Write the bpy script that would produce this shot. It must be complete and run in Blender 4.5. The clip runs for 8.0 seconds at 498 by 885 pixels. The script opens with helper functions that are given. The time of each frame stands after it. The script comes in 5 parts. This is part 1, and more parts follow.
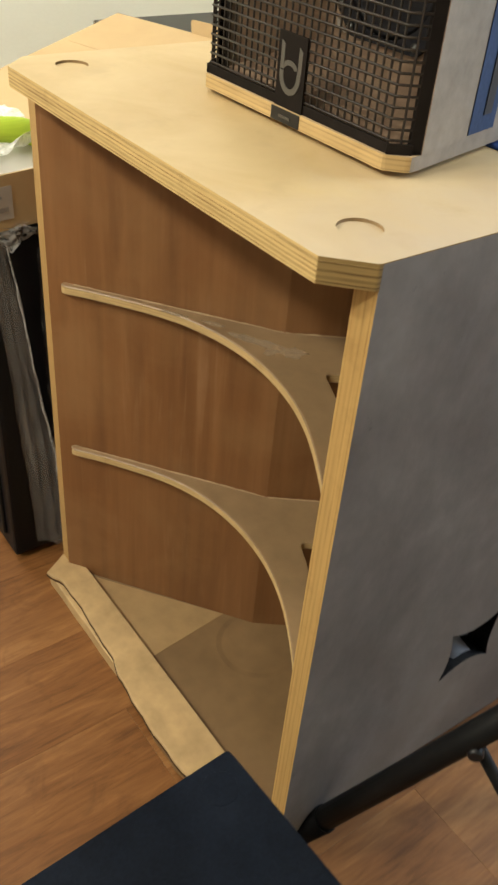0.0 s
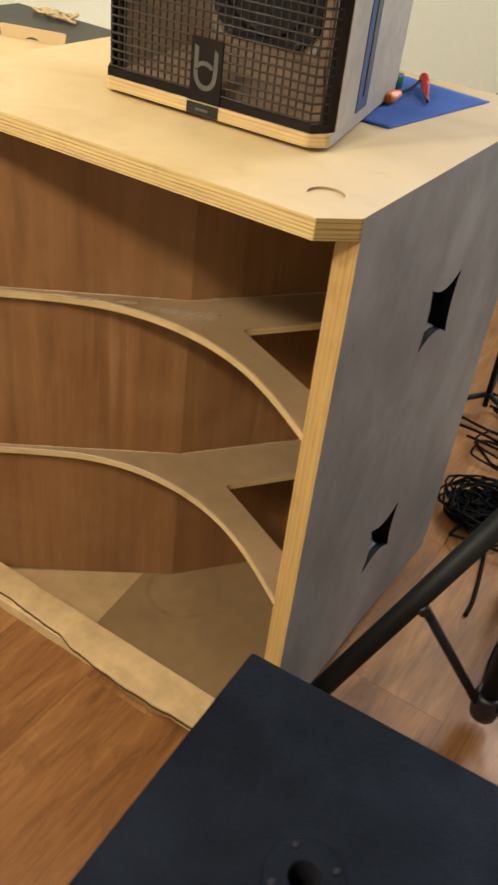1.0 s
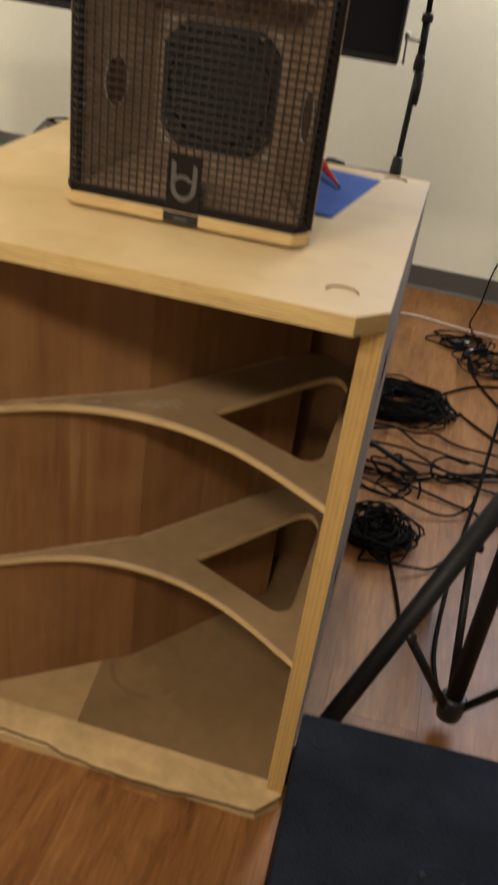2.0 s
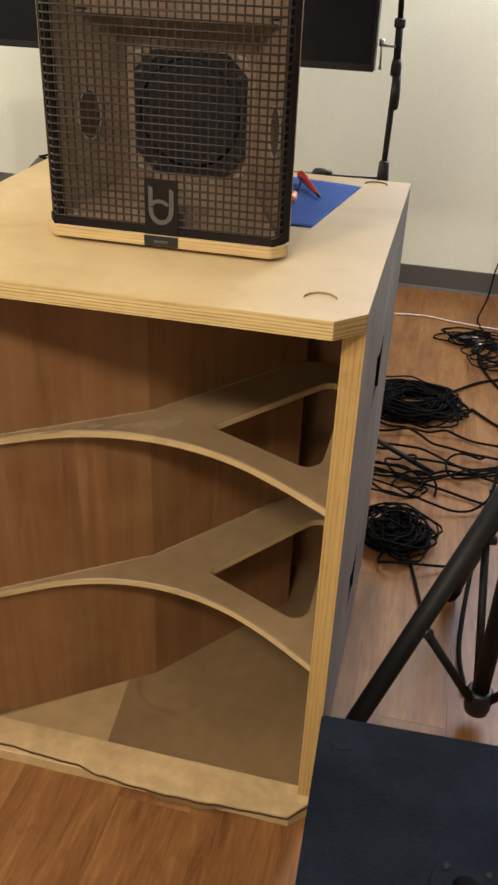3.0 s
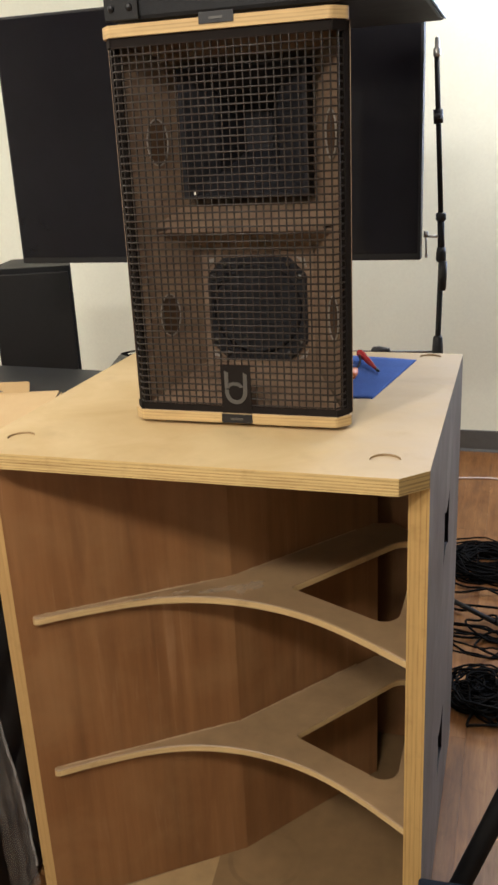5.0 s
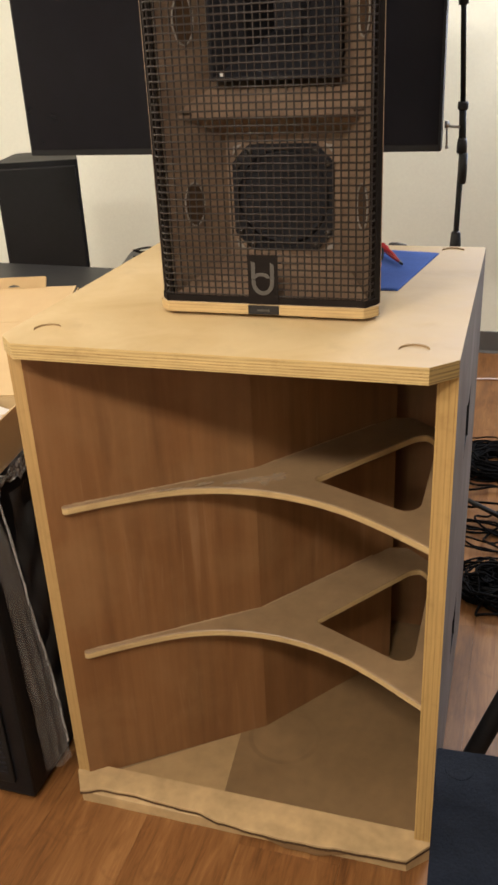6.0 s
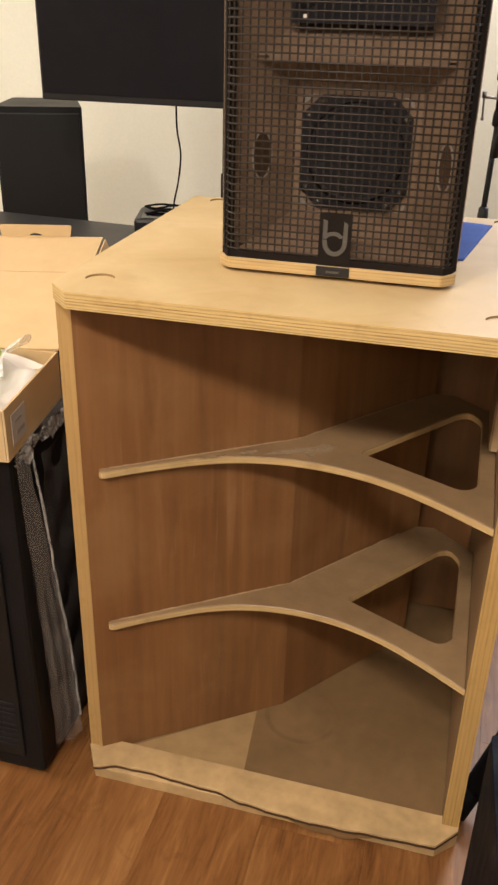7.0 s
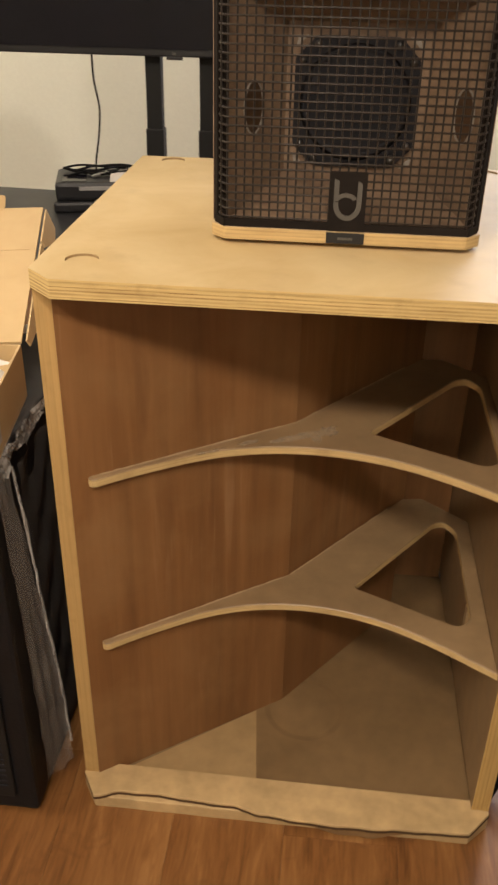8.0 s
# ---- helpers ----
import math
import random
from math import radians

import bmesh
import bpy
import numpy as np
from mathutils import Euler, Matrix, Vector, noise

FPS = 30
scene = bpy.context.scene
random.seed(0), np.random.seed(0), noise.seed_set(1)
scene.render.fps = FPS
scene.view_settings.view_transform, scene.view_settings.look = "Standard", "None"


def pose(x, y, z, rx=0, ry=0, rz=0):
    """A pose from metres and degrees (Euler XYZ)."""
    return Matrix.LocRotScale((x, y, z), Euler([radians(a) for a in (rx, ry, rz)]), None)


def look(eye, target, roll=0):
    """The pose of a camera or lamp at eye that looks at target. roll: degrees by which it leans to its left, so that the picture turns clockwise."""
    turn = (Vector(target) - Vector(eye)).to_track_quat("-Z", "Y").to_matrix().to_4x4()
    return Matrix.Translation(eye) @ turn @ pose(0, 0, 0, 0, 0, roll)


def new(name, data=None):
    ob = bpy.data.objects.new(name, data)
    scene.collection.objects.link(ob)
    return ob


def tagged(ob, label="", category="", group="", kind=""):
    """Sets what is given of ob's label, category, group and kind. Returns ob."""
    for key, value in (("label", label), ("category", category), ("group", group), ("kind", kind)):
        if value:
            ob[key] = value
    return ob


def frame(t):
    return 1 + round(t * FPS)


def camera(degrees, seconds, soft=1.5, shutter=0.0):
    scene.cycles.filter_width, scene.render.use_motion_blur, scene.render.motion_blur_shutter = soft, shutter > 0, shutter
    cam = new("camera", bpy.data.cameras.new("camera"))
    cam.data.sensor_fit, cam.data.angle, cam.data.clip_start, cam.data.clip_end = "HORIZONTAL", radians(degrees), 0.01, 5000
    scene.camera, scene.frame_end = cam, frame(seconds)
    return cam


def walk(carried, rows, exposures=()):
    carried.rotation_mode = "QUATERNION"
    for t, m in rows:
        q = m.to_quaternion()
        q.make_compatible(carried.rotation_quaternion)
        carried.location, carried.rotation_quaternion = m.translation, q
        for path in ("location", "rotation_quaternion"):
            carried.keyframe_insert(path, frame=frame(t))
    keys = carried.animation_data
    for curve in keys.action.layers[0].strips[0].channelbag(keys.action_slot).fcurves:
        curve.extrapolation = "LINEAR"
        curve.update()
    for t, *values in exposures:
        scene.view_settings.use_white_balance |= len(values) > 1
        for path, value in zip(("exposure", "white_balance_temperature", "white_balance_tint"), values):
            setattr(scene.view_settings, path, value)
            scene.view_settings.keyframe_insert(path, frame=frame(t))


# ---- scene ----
cam = camera(32.3, 8.0, 2.5, 0.35)
PATH = [
    (0, (0.495, -0.455, 1.271), (-0.75, 0.549, 0.07), 5.2),
    (0.2, (0.481, -0.553, 1.274), (-0.668, 0.564, 0.077), 6.5),
    (0.5, (0.485, -0.718, 1.296), (-0.502, 0.545, 0.1), 7.1),
    (0.8, (0.448, -0.786, 1.306), (-0.376, 0.617, 0.143), 8.5),
    (1, (0.393, -0.783, 1.303), (-0.399, 0.628, 0.128), 7.2),
    (1.2, (0.328, -0.794, 1.299), (-0.424, 0.612, 0.093), 5.0),
    (1.5, (0.24, -0.826, 1.306), (-0.401, 0.626, 0.089), 4.5),
    (1.8, (0.141, -0.899, 1.319), (-0.244, 0.704, 0.187), 7.4),
    (2, (0.064, -0.957, 1.363), (-0.234, 0.718, 0.312), 8.3),
    (2.2, (0.028, -0.958, 1.377), (-0.263, 0.755, 0.387), 8.6),
    (3.3, (0.134, -0.985, 1.373), (-0.29, 0.671, 0.336), -0.3),
    (3.5, (0.13, -0.997, 1.383), (-0.328, 0.65, 0.345), -1.5),
    (4, (0.126, -1.009, 1.384), (-0.425, 0.669, 0.445), -3.0),
    (4.2, (0.126, -1.016, 1.383), (-0.434, 0.69, 0.5), -3.1),
    (4.5, (0.131, -1.043, 1.39), (-0.444, 0.75, 0.717), -2.8),
    (4.7, (0.136, -1.052, 1.394), (-0.441, 0.757, 0.766), -2.8),
    (5.8, (0.113, -1.097, 1.386), (-0.452, 0.640, 0.565), -2.9),
    (6, (0.099, -1.097, 1.378), (-0.461, 0.623, 0.525), -2.9),
    (6.5, (0.041, -1.091, 1.361), (-0.5, 0.612, 0.463), -2.3),
    (6.8, (-0.03, -1.085, 1.355), (-0.517, 0.626, 0.44), 0.1),
    (7, (-0.082, -1.085, 1.342), (-0.521, 0.64, 0.431), 1.5),
    (7.2, (-0.128, -1.073, 1.335), (-0.526, 0.66, 0.421), 2.4),
    (7.5, (-0.191, -1.033, 1.321), (-0.47, 0.721, 0.401), 4.4),
    (7.8, (-0.245, -0.977, 1.327), (-0.464, 0.754, 0.351), 3.1),
    (8, (-0.295, -0.97, 1.32), (-0.46, 0.756, 0.322), 1.2),
]
walk(cam, [(t, look(eye, target, roll)) for t, eye, target, roll in PATH],
     ((0, -0.18, 6150, 3), (0.5, -0.16, 5950, 0), (1.0, -0.02, 6400, 8), (1.5, -0.22, 6200, 8), (2.0, -0.66, 6550, 11), (3.5, -0.14, 6000, 10),
      (4.0, -0.12, 5900, 9), (4.5, -0.36, 5850, 10), (6.0, -0.28, 6250, 14), (7.0, -0.20, 6500, 17), (8.0, -0.35, 6700, 15)))

# ---- light ----
world = bpy.data.worlds.new("world")
scene.world = world
world.use_nodes = True
wbg = world.node_tree.nodes["Background"]
wbg.inputs["Color"].default_value = (1.0, 0.93, 0.82, 1)
wbg.inputs["Strength"].default_value = 0.02
scene.view_settings.exposure = 0.0


def area(name, eye, target, w, h, power, color):
    data = bpy.data.lights.new(name, "AREA")
    data.shape, data.size, data.size_y, data.energy, data.color = "RECTANGLE", w, h, power, color
    ob = new(name, data)
    ob.matrix_world = look(eye, target)
    return ob


WARM, COOL, PALE = (1.0, 0.885, 0.72), (0.62, 0.74, 1.0), (1.0, 0.94, 0.84)
# unseen ceiling panels; the far left and rear ones are added as fill
for px, py, power, tint in ((-0.5, -0.35, 8.0, WARM), (0.40, 2.15, 42, PALE), (-2.3, 1.05, 34, WARM), (-2.75, -0.5, 40, WARM), (-0.4, -4.2, 54, WARM)):
    area("unseen_ceiling_lamp", (px, py, 2.70), (px, py, 0), 0.6, 0.6, power, tint)
# unseen key lamp, split in two to weaken its shadows
for px, power in ((-0.15, 51), (-1.20, 52)):
    area("ceiling_lamp_front", (px, -1.88, 2.68), (-0.30, 0.0, 0.6), 0.30, 0.30, power, WARM)
# Added cool lamp for the bluish light at the right; no window is built.
area("added_cool_light", (1.25, 2.80, 2.02), (1.25, 0.0, 1.90), 1.3, 1.3, 70, COOL)


# ---- materials ----
class Nodes:
    """A small wrapper to write node materials briefly."""

    def __init__(self, name):
        self.mat = bpy.data.materials.new(name)
        self.mat.use_nodes = True
        self.tree = self.mat.node_tree
        self.bsdf = self.tree.nodes["Principled BSDF"]

    def node(self, kind, **props):
        n = self.tree.nodes.new(kind)
        for k, v in props.items():
            if k == "operation":
                n.operation = v
            elif k == "blend":
                n.data_type, n.blend_type = "RGBA", v
        return n

    def link(self, a, b):
        self.tree.links.new(a, b)

    def coords(self, scale=(1, 1, 1), rot=(0, 0, 0)):
        tc = self.node("ShaderNodeTexCoord")
        mp = self.node("ShaderNodeMapping")
        mp.inputs["Scale"].default_value = scale
        mp.inputs["Rotation"].default_value = [radians(a) for a in rot]
        self.link(tc.outputs["Object"], mp.inputs["Vector"])
        return mp.outputs["Vector"]

    def noise(self, vec, scale, detail=4, rough=0.55, distort=0.0):
        n = self.node("ShaderNodeTexNoise")
        n.inputs["Scale"].default_value = scale
        n.inputs["Detail"].default_value = detail
        n.inputs["Roughness"].default_value = rough
        n.inputs["Distortion"].default_value = distort
        self.link(vec, n.inputs["Vector"])
        return n.outputs["Fac"]

    def ramp(self, fac, stops):
        r = self.node("ShaderNodeValToRGB")
        while len(r.color_ramp.elements) < len(stops):
            r.color_ramp.elements.new(0.5)
        for e, (p, c) in zip(r.color_ramp.elements, stops):
            e.position = p
            e.color = (*c, 1) if len(c) == 3 else c
        self.link(fac, r.inputs["Fac"])
        return r.outputs["Color"]

    def mix(self, fac, a, b, blend="MIX"):
        m = self.node("ShaderNodeMix", blend=blend)
        for sock, v in ((m.inputs[0], fac), (m.inputs[6], a), (m.inputs[7], b)):
            if isinstance(v, (int, float)):
                sock.default_value = v
            elif isinstance(v, tuple):
                sock.default_value = (*v, 1)
            else:
                self.link(v, sock)
        return m.outputs[2]

    def math(self, op, a, b=None):
        m = self.node("ShaderNodeMath", operation=op)
        for sock, v in ((m.inputs[0], a), (m.inputs[1], b)):
            if v is None:
                continue
            if isinstance(v, (int, float)):
                sock.default_value = v
            else:
                self.link(v, sock)
        return m.outputs[0]

    def done(self, color, rough=0.5, metal=0.0, bump=None, strength=0.1, dist=0.002, spec=0.5):
        b = self.bsdf
        for sock, v in ((b.inputs["Base Color"], color), (b.inputs["Roughness"], rough)):
            if isinstance(v, (int, float)):
                sock.default_value = v
            elif isinstance(v, tuple):
                sock.default_value = (*v, 1)
            else:
                self.link(v, sock)
        b.inputs["Metallic"].default_value = metal
        b.inputs["Specular IOR Level"].default_value = spec
        if bump is not None:
            n = self.node("ShaderNodeBump")
            n.inputs["Strength"].default_value = strength
            n.inputs["Distance"].default_value = dist
            self.link(bump, n.inputs["Height"])
            self.link(n.outputs["Normal"], b.inputs["Normal"])
        return self.mat


def grain_mat(name, light, dark, scale, rough=0.5, stain=None, stain_amt=0.5, stain_scale=3.0, bump=0.08, spec=0.4):
    """Wood: fine fibres stretched by scale, broader bands, and stains."""
    n = Nodes(name)
    v = n.coords(scale)
    fine = n.noise(v, 9, 6, 0.6, 0.4)
    band = n.noise(v, 2.2, 3, 0.5, 0.8)
    f = n.math("ADD", n.math("MULTIPLY", fine, 0.55), n.math("MULTIPLY", band, 0.45))
    c = n.ramp(f, [(0.3, dark), (0.7, light)])
    if stain:
        w = n.coords()
        big = n.noise(w, stain_scale, 5, 0.6, 0.3)
        r = n.ramp(big, [(0.42, (0, 0, 0)), (0.72, (stain_amt,) * 3)])
        c = n.mix(r, c, stain)
    rr = n.math("ADD", n.math("MULTIPLY", fine, 0.2), rough - 0.1)
    return n.done(c, rr, bump=fine, strength=bump, spec=spec)


def plain_mat(name, color, rough=0.5, metal=0.0, var=0.25, scale=40, bump=0.05, spec=0.5, big=4.0):
    """A plain surface with fine grain and broad unevenness."""
    n = Nodes(name)
    v = n.coords()
    fine, broad = n.noise(v, scale, 4), n.noise(v, big, 4, 0.6)
    f = n.math("ADD", n.math("MULTIPLY", fine, 0.4), n.math("MULTIPLY", broad, 0.6))
    lo, hi = tuple(x * (1 - var) for x in color), tuple(min(1, x * (1 + var)) for x in color)
    c = n.ramp(f, [(0.3, lo), (0.7, hi)])
    rr = n.math("ADD", n.math("MULTIPLY", broad, 0.2), rough - 0.1)
    return n.done(c, rr, metal, fine, bump, spec=spec)


def ply_edge_mat(name, axis, start, thick, light, dark, amount=1.0, lines=(0.20, 0.47, 0.76)):
    """The cut edge of plywood: a few darker glue lines and veneers across its thickness, smears and small voids."""
    n = Nodes(name)
    stretch = [2.0, 2.0, 2.0]
    stretch["XYZ".index(axis)] = 70.0
    sep = n.node("ShaderNodeSeparateXYZ")
    n.link(n.coords(), sep.inputs[0])
    wob = n.noise(n.coords(), 9, 4)
    z = n.math("DIVIDE", n.math("SUBTRACT", sep.outputs[axis], start), thick)
    z = n.math("FRACT", n.math("ADD", z, n.math("MULTIPLY", n.math("SUBTRACT", wob, 0.5), 0.10)))
    stops = []
    for i, p in enumerate(lines):
        w = 0.020 + 0.022 * (i * 2 % 3)
        v = (1.0, 0.55, 0.8)[i % 3]
        stops += [(p - w - 0.02, (0, 0, 0)), (p - w * 0.4, (v,) * 3), (p + w * 0.4, (v,) * 3), (p + w + 0.02, (0, 0, 0))]
    line = n.ramp(z, stops)
    fib = n.noise(n.coords(tuple(stretch)), 6, 5, 0.65)
    fade = n.ramp(n.noise(n.coords(tuple(stretch[k] * (0.6 if k == "XYZ".index(axis) else 1.6) for k in range(3))), 5, 4, 0.65), [(0.34, (0.25,) * 3), (0.60, (1,) * 3)])
    c = n.ramp(fib, [(0.30, tuple(x * 0.86 for x in light)), (0.62, light)])
    k = n.math("MULTIPLY", n.math("MULTIPLY", line, fade), amount)
    c = n.mix(k, c, dark)
    pale = n.ramp(n.noise(n.coords(tuple(60.0 if k == "XYZ".index(axis) else 1.2 for k in range(3))), 4, 4, 0.6), [(0.56, (0, 0, 0)), (0.66, (0.55,) * 3)])
    c = n.mix(n.math("MULTIPLY", pale, amount), c, tuple(min(0.8, x * 1.25) for x in light))
    patch = n.noise(n.coords(tuple(12.0 if k == "XYZ".index(axis) else 2.0 for k in range(3))), 5, 4, 0.6, 0.4)
    c = n.mix(n.ramp(patch, [(0.55, (0, 0, 0)), (0.74, (0.32,) * 3)]), c, tuple(x * 1.35 for x in dark))
    blot = n.noise(n.coords(), 16, 5, 0.65)
    c = n.mix(n.ramp(blot, [(0.56, (0, 0, 0)), (0.78, (0.45,) * 3)]), c, tuple(x * 0.9 for x in dark))
    return n.done(c, 0.62, bump=fib, strength=0.2, dist=0.001, spec=0.3)


def top_ply_mat():
    """Birch face: pale and cloudy, faint flame grain along x, greyer towards the painted side, smudges."""
    n = Nodes("birch_face_greyed")
    fine = n.noise(n.coords((1.0, 7, 7)), 12, 6, 0.6, 0.5)
    flame = n.noise(n.coords((0.8, 1.8, 1.8)), 4.0, 3, 0.5, 0.8)
    cloud = n.noise(n.coords(), 7, 5, 0.6, 0.6)
    f = n.math("ADD", n.math("ADD", n.math("MULTIPLY", fine, 0.12), n.math("MULTIPLY", flame, 0.16)), n.math("MULTIPLY", cloud, 0.72))
    c = n.ramp(f, [(0.30, (0.455, 0.325, 0.152)), (0.5, (0.520, 0.388, 0.198)), (0.70, (0.580, 0.450, 0.246))])
    sep = n.node("ShaderNodeSeparateXYZ")
    n.link(n.coords(), sep.inputs[0])
    wob = n.noise(n.coords(), 6, 5, 0.6, 0.4)
    edge = n.math("ADD", sep.outputs["X"], n.math("MULTIPLY", wob, 0.40))
    grey_side = n.ramp(edge, [(0.02, (0, 0, 0)), (0.30, (0.60,) * 3)])
    c = n.mix(grey_side, c, (0.44, 0.385, 0.335))
    smudge = n.noise(n.coords(), 13, 4, 0.55, 0.2)
    c = n.mix(n.ramp(smudge, [(0.57, (0, 0, 0)), (0.78, (0.36,) * 3)]), c, (0.35, 0.255, 0.14))
    return n.done(c, n.math("ADD", n.math("MULTIPLY", fine, 0.15), 0.45), bump=fine, strength=0.04, spec=0.35)


def grey_paint_mat():
    """Thin grey primer on plywood: cloudy, rubbed, with dark runs, smears and pale scuffs."""
    n = Nodes("grey_primer")
    cloud = n.noise(n.coords((1, 1, 0.8)), 4.2, 6, 0.60, 0.25)
    fine = n.noise(n.coords((2.5, 2.5, 1.6)), 40, 4, 0.6)
    c = n.ramp(n.math("ADD", n.math("MULTIPLY", cloud, 0.92), n.math("MULTIPLY", fine, 0.08)),
               [(0.36, (0.148, 0.131, 0.116)), (0.50, (0.206, 0.184, 0.164)), (0.64, (0.274, 0.250, 0.226))])
    brown = n.noise(n.coords((1, 1, 0.9)), 3.0, 4, 0.6, 0.2)
    c = n.mix(n.ramp(brown, [(0.46, (0, 0, 0)), (0.70, (0.55,) * 3)]), c, (0.150, 0.128, 0.112))
    drip = n.noise(n.coords((4, 4, 0.9)), 3.2, 3, 0.5, 0.15)
    c = n.mix(n.ramp(drip, [(0.57, (0, 0, 0)), (0.78, (0.24,) * 3)]), c, (0.066, 0.058, 0.055))
    spot = n.noise(n.coords((1, 1, 0.8)), 19, 5, 0.7, 0.3)
    c = n.mix(n.ramp(spot, [(0.66, (0, 0, 0)), (0.76, (0.6,) * 3)]), c, (0.055, 0.050, 0.052))
    pale = n.noise(n.coords((1.2, 1.2, 0.9)), 6, 6, 0.7, 0.2)
    c = n.mix(n.ramp(pale, [(0.58, (0, 0, 0)), (0.80, (0.45,) * 3)]), c, (0.25, 0.24, 0.238))
    return n.done(c, 0.62, bump=fine, strength=0.12, spec=0.35)


def horn_mat():
    """Reddish brown plywood: broad upright bands, fine fibres, pale runs and rubbed patches."""
    n = Nodes("brown_okoume_ply")
    v = n.coords((5, 5, 0.22))
    fine = n.noise(v, 9, 6, 0.6, 0.4)
    band = n.noise(v, 2.4, 4, 0.55, 0.9)
    f = n.math("ADD", n.math("MULTIPLY", fine, 0.45), n.math("MULTIPLY", band, 0.55))
    c = n.ramp(f, [(0.30, (0.136, 0.060, 0.021)), (0.5, (0.194, 0.089, 0.032)), (0.70, (0.258, 0.125, 0.048))])
    rub = n.noise(n.coords(), 6, 5, 0.6, 0.3)
    c = n.mix(n.ramp(rub, [(0.46, (0, 0, 0)), (0.75, (0.5,) * 3)]), c, (0.27, 0.150, 0.064))
    run = n.noise(n.coords((16, 16, 0.8)), 3.2, 5, 0.62, 0.35)
    gate = n.ramp(n.noise(n.coords((3, 3, 2.0)), 2.6, 3), [(0.44, (0, 0, 0)), (0.62, (1, 1, 1))])
    k = n.math("MULTIPLY", n.ramp(run, [(0.56, (0, 0, 0)), (0.74, (0.40,) * 3)]), gate)
    c = n.mix(k, c, (0.36, 0.215, 0.115))
    dark = n.noise(n.coords((7, 7, 0.9)), 3.0, 4, 0.55, 0.4)
    c = n.mix(n.ramp(dark, [(0.57, (0, 0, 0)), (0.74, (0.40,) * 3)]), c, (0.096, 0.038, 0.014))
    rr = n.math("ADD", n.math("MULTIPLY", fine, 0.2), 0.36)
    return n.done(c, rr, bump=fine, strength=0.05, spec=0.4)


def floor_mat():
    """Glossy wood-look laminate; each plank shifts its own grain and tone."""
    n = Nodes("laminate_plank")
    tc = n.node("ShaderNodeTexCoord")
    oi = n.node("ShaderNodeObjectInfo")
    geo = n.node("ShaderNodeNewGeometry")
    rnd = n.math("ADD", oi.outputs["Random"], geo.outputs["Random Per Island"])
    off = n.node("ShaderNodeCombineXYZ")
    n.link(n.math("MULTIPLY", rnd, 31.0), off.inputs["X"])
    n.link(n.math("MULTIPLY", rnd, 17.0), off.inputs["Y"])
    add = n.node("ShaderNodeVectorMath", operation="ADD")
    n.link(tc.outputs["Object"], add.inputs[0])
    n.link(off.outputs[0], add.inputs[1])
    mp = n.node("ShaderNodeMapping")
    mp.inputs["Scale"].default_value = (5.0, 0.85, 1)
    n.link(add.outputs[0], mp.inputs["Vector"])
    flame = n.noise(mp.outputs["Vector"], 1.3, 4, 0.55, 1.3)
    mp2 = n.node("ShaderNodeMapping")
    mp2.inputs["Scale"].default_value = (60, 2.2, 1)
    n.link(add.outputs[0], mp2.inputs["Vector"])
    fine = n.noise(mp2.outputs["Vector"], 3, 5, 0.6, 0.3)
    mp3 = n.node("ShaderNodeMapping")
    mp3.inputs["Scale"].default_value = (34, 4.0, 1)
    n.link(add.outputs[0], mp3.inputs["Vector"])
    vein = n.noise(mp3.outputs["Vector"], 2.2, 6, 0.68, 0.9)
    f = n.math("ADD", n.math("ADD", n.math("MULTIPLY", flame, 0.48), n.math("MULTIPLY", vein, 0.38)), n.math("MULTIPLY", fine, 0.14))
    c = n.ramp(f, [(0.36, (0.096, 0.038, 0.012)), (0.46, (0.168, 0.070, 0.021)), (0.54, (0.216, 0.097, 0.031)), (0.65, (0.300, 0.147, 0.052))])
    knot = n.noise(add.outputs[0], 9, 4, 0.6, 1.2)
    c = n.mix(n.ramp(knot, [(0.58, (0, 0, 0)), (0.74, (0.55,) * 3)]), c, (0.095, 0.037, 0.012))
    tone = n.math("ADD", n.math("MULTIPLY", oi.outputs["Random"], 0.06), 0.97)
    hsv = n.node("ShaderNodeHueSaturation")
    n.link(tone, hsv.inputs["Value"])
    n.link(c, hsv.inputs["Color"])
    dust = n.noise(n.coords(), 14, 5, 0.7)
    rr = n.math("ADD", n.math("MULTIPLY", dust, 0.22), 0.27)
    return n.done(hsv.outputs["Color"], rr, bump=fine, strength=0.04, spec=0.30)


def box_paint_mat():
    """Textured black paint, blued in colour for reflected cool light, with fine pimples, dull rubbed patches and a few
    pale chips.
    """
    n = Nodes("textured_black_paint_blued")
    fine, broad = n.noise(n.coords(), 240, 4), n.noise(n.coords(), 9, 5, 0.65, 0.3)
    f = n.math("ADD", n.math("MULTIPLY", fine, 0.4), n.math("MULTIPLY", broad, 0.6))
    c = n.ramp(f, [(0.32, (0.0017, 0.0026, 0.0048)), (0.5, (0.0046, 0.0067, 0.0118)), (0.68, (0.0086, 0.0116, 0.0188))])
    chip = n.noise(n.coords((1, 1.7, 1)), 60, 4, 0.7, 0.5)
    c = n.mix(n.ramp(chip, [(0.70, (0, 0, 0)), (0.78, (0.5,) * 3)]), c, (0.050, 0.052, 0.056))
    rub = n.ramp(n.noise(n.coords((1, 2.2, 1)), 7, 5, 0.65, 0.4), [(0.35, (0.48,) * 3), (0.65, (0.66,) * 3)])
    return n.done(c, rub, bump=fine, strength=0.6, spec=0.07)


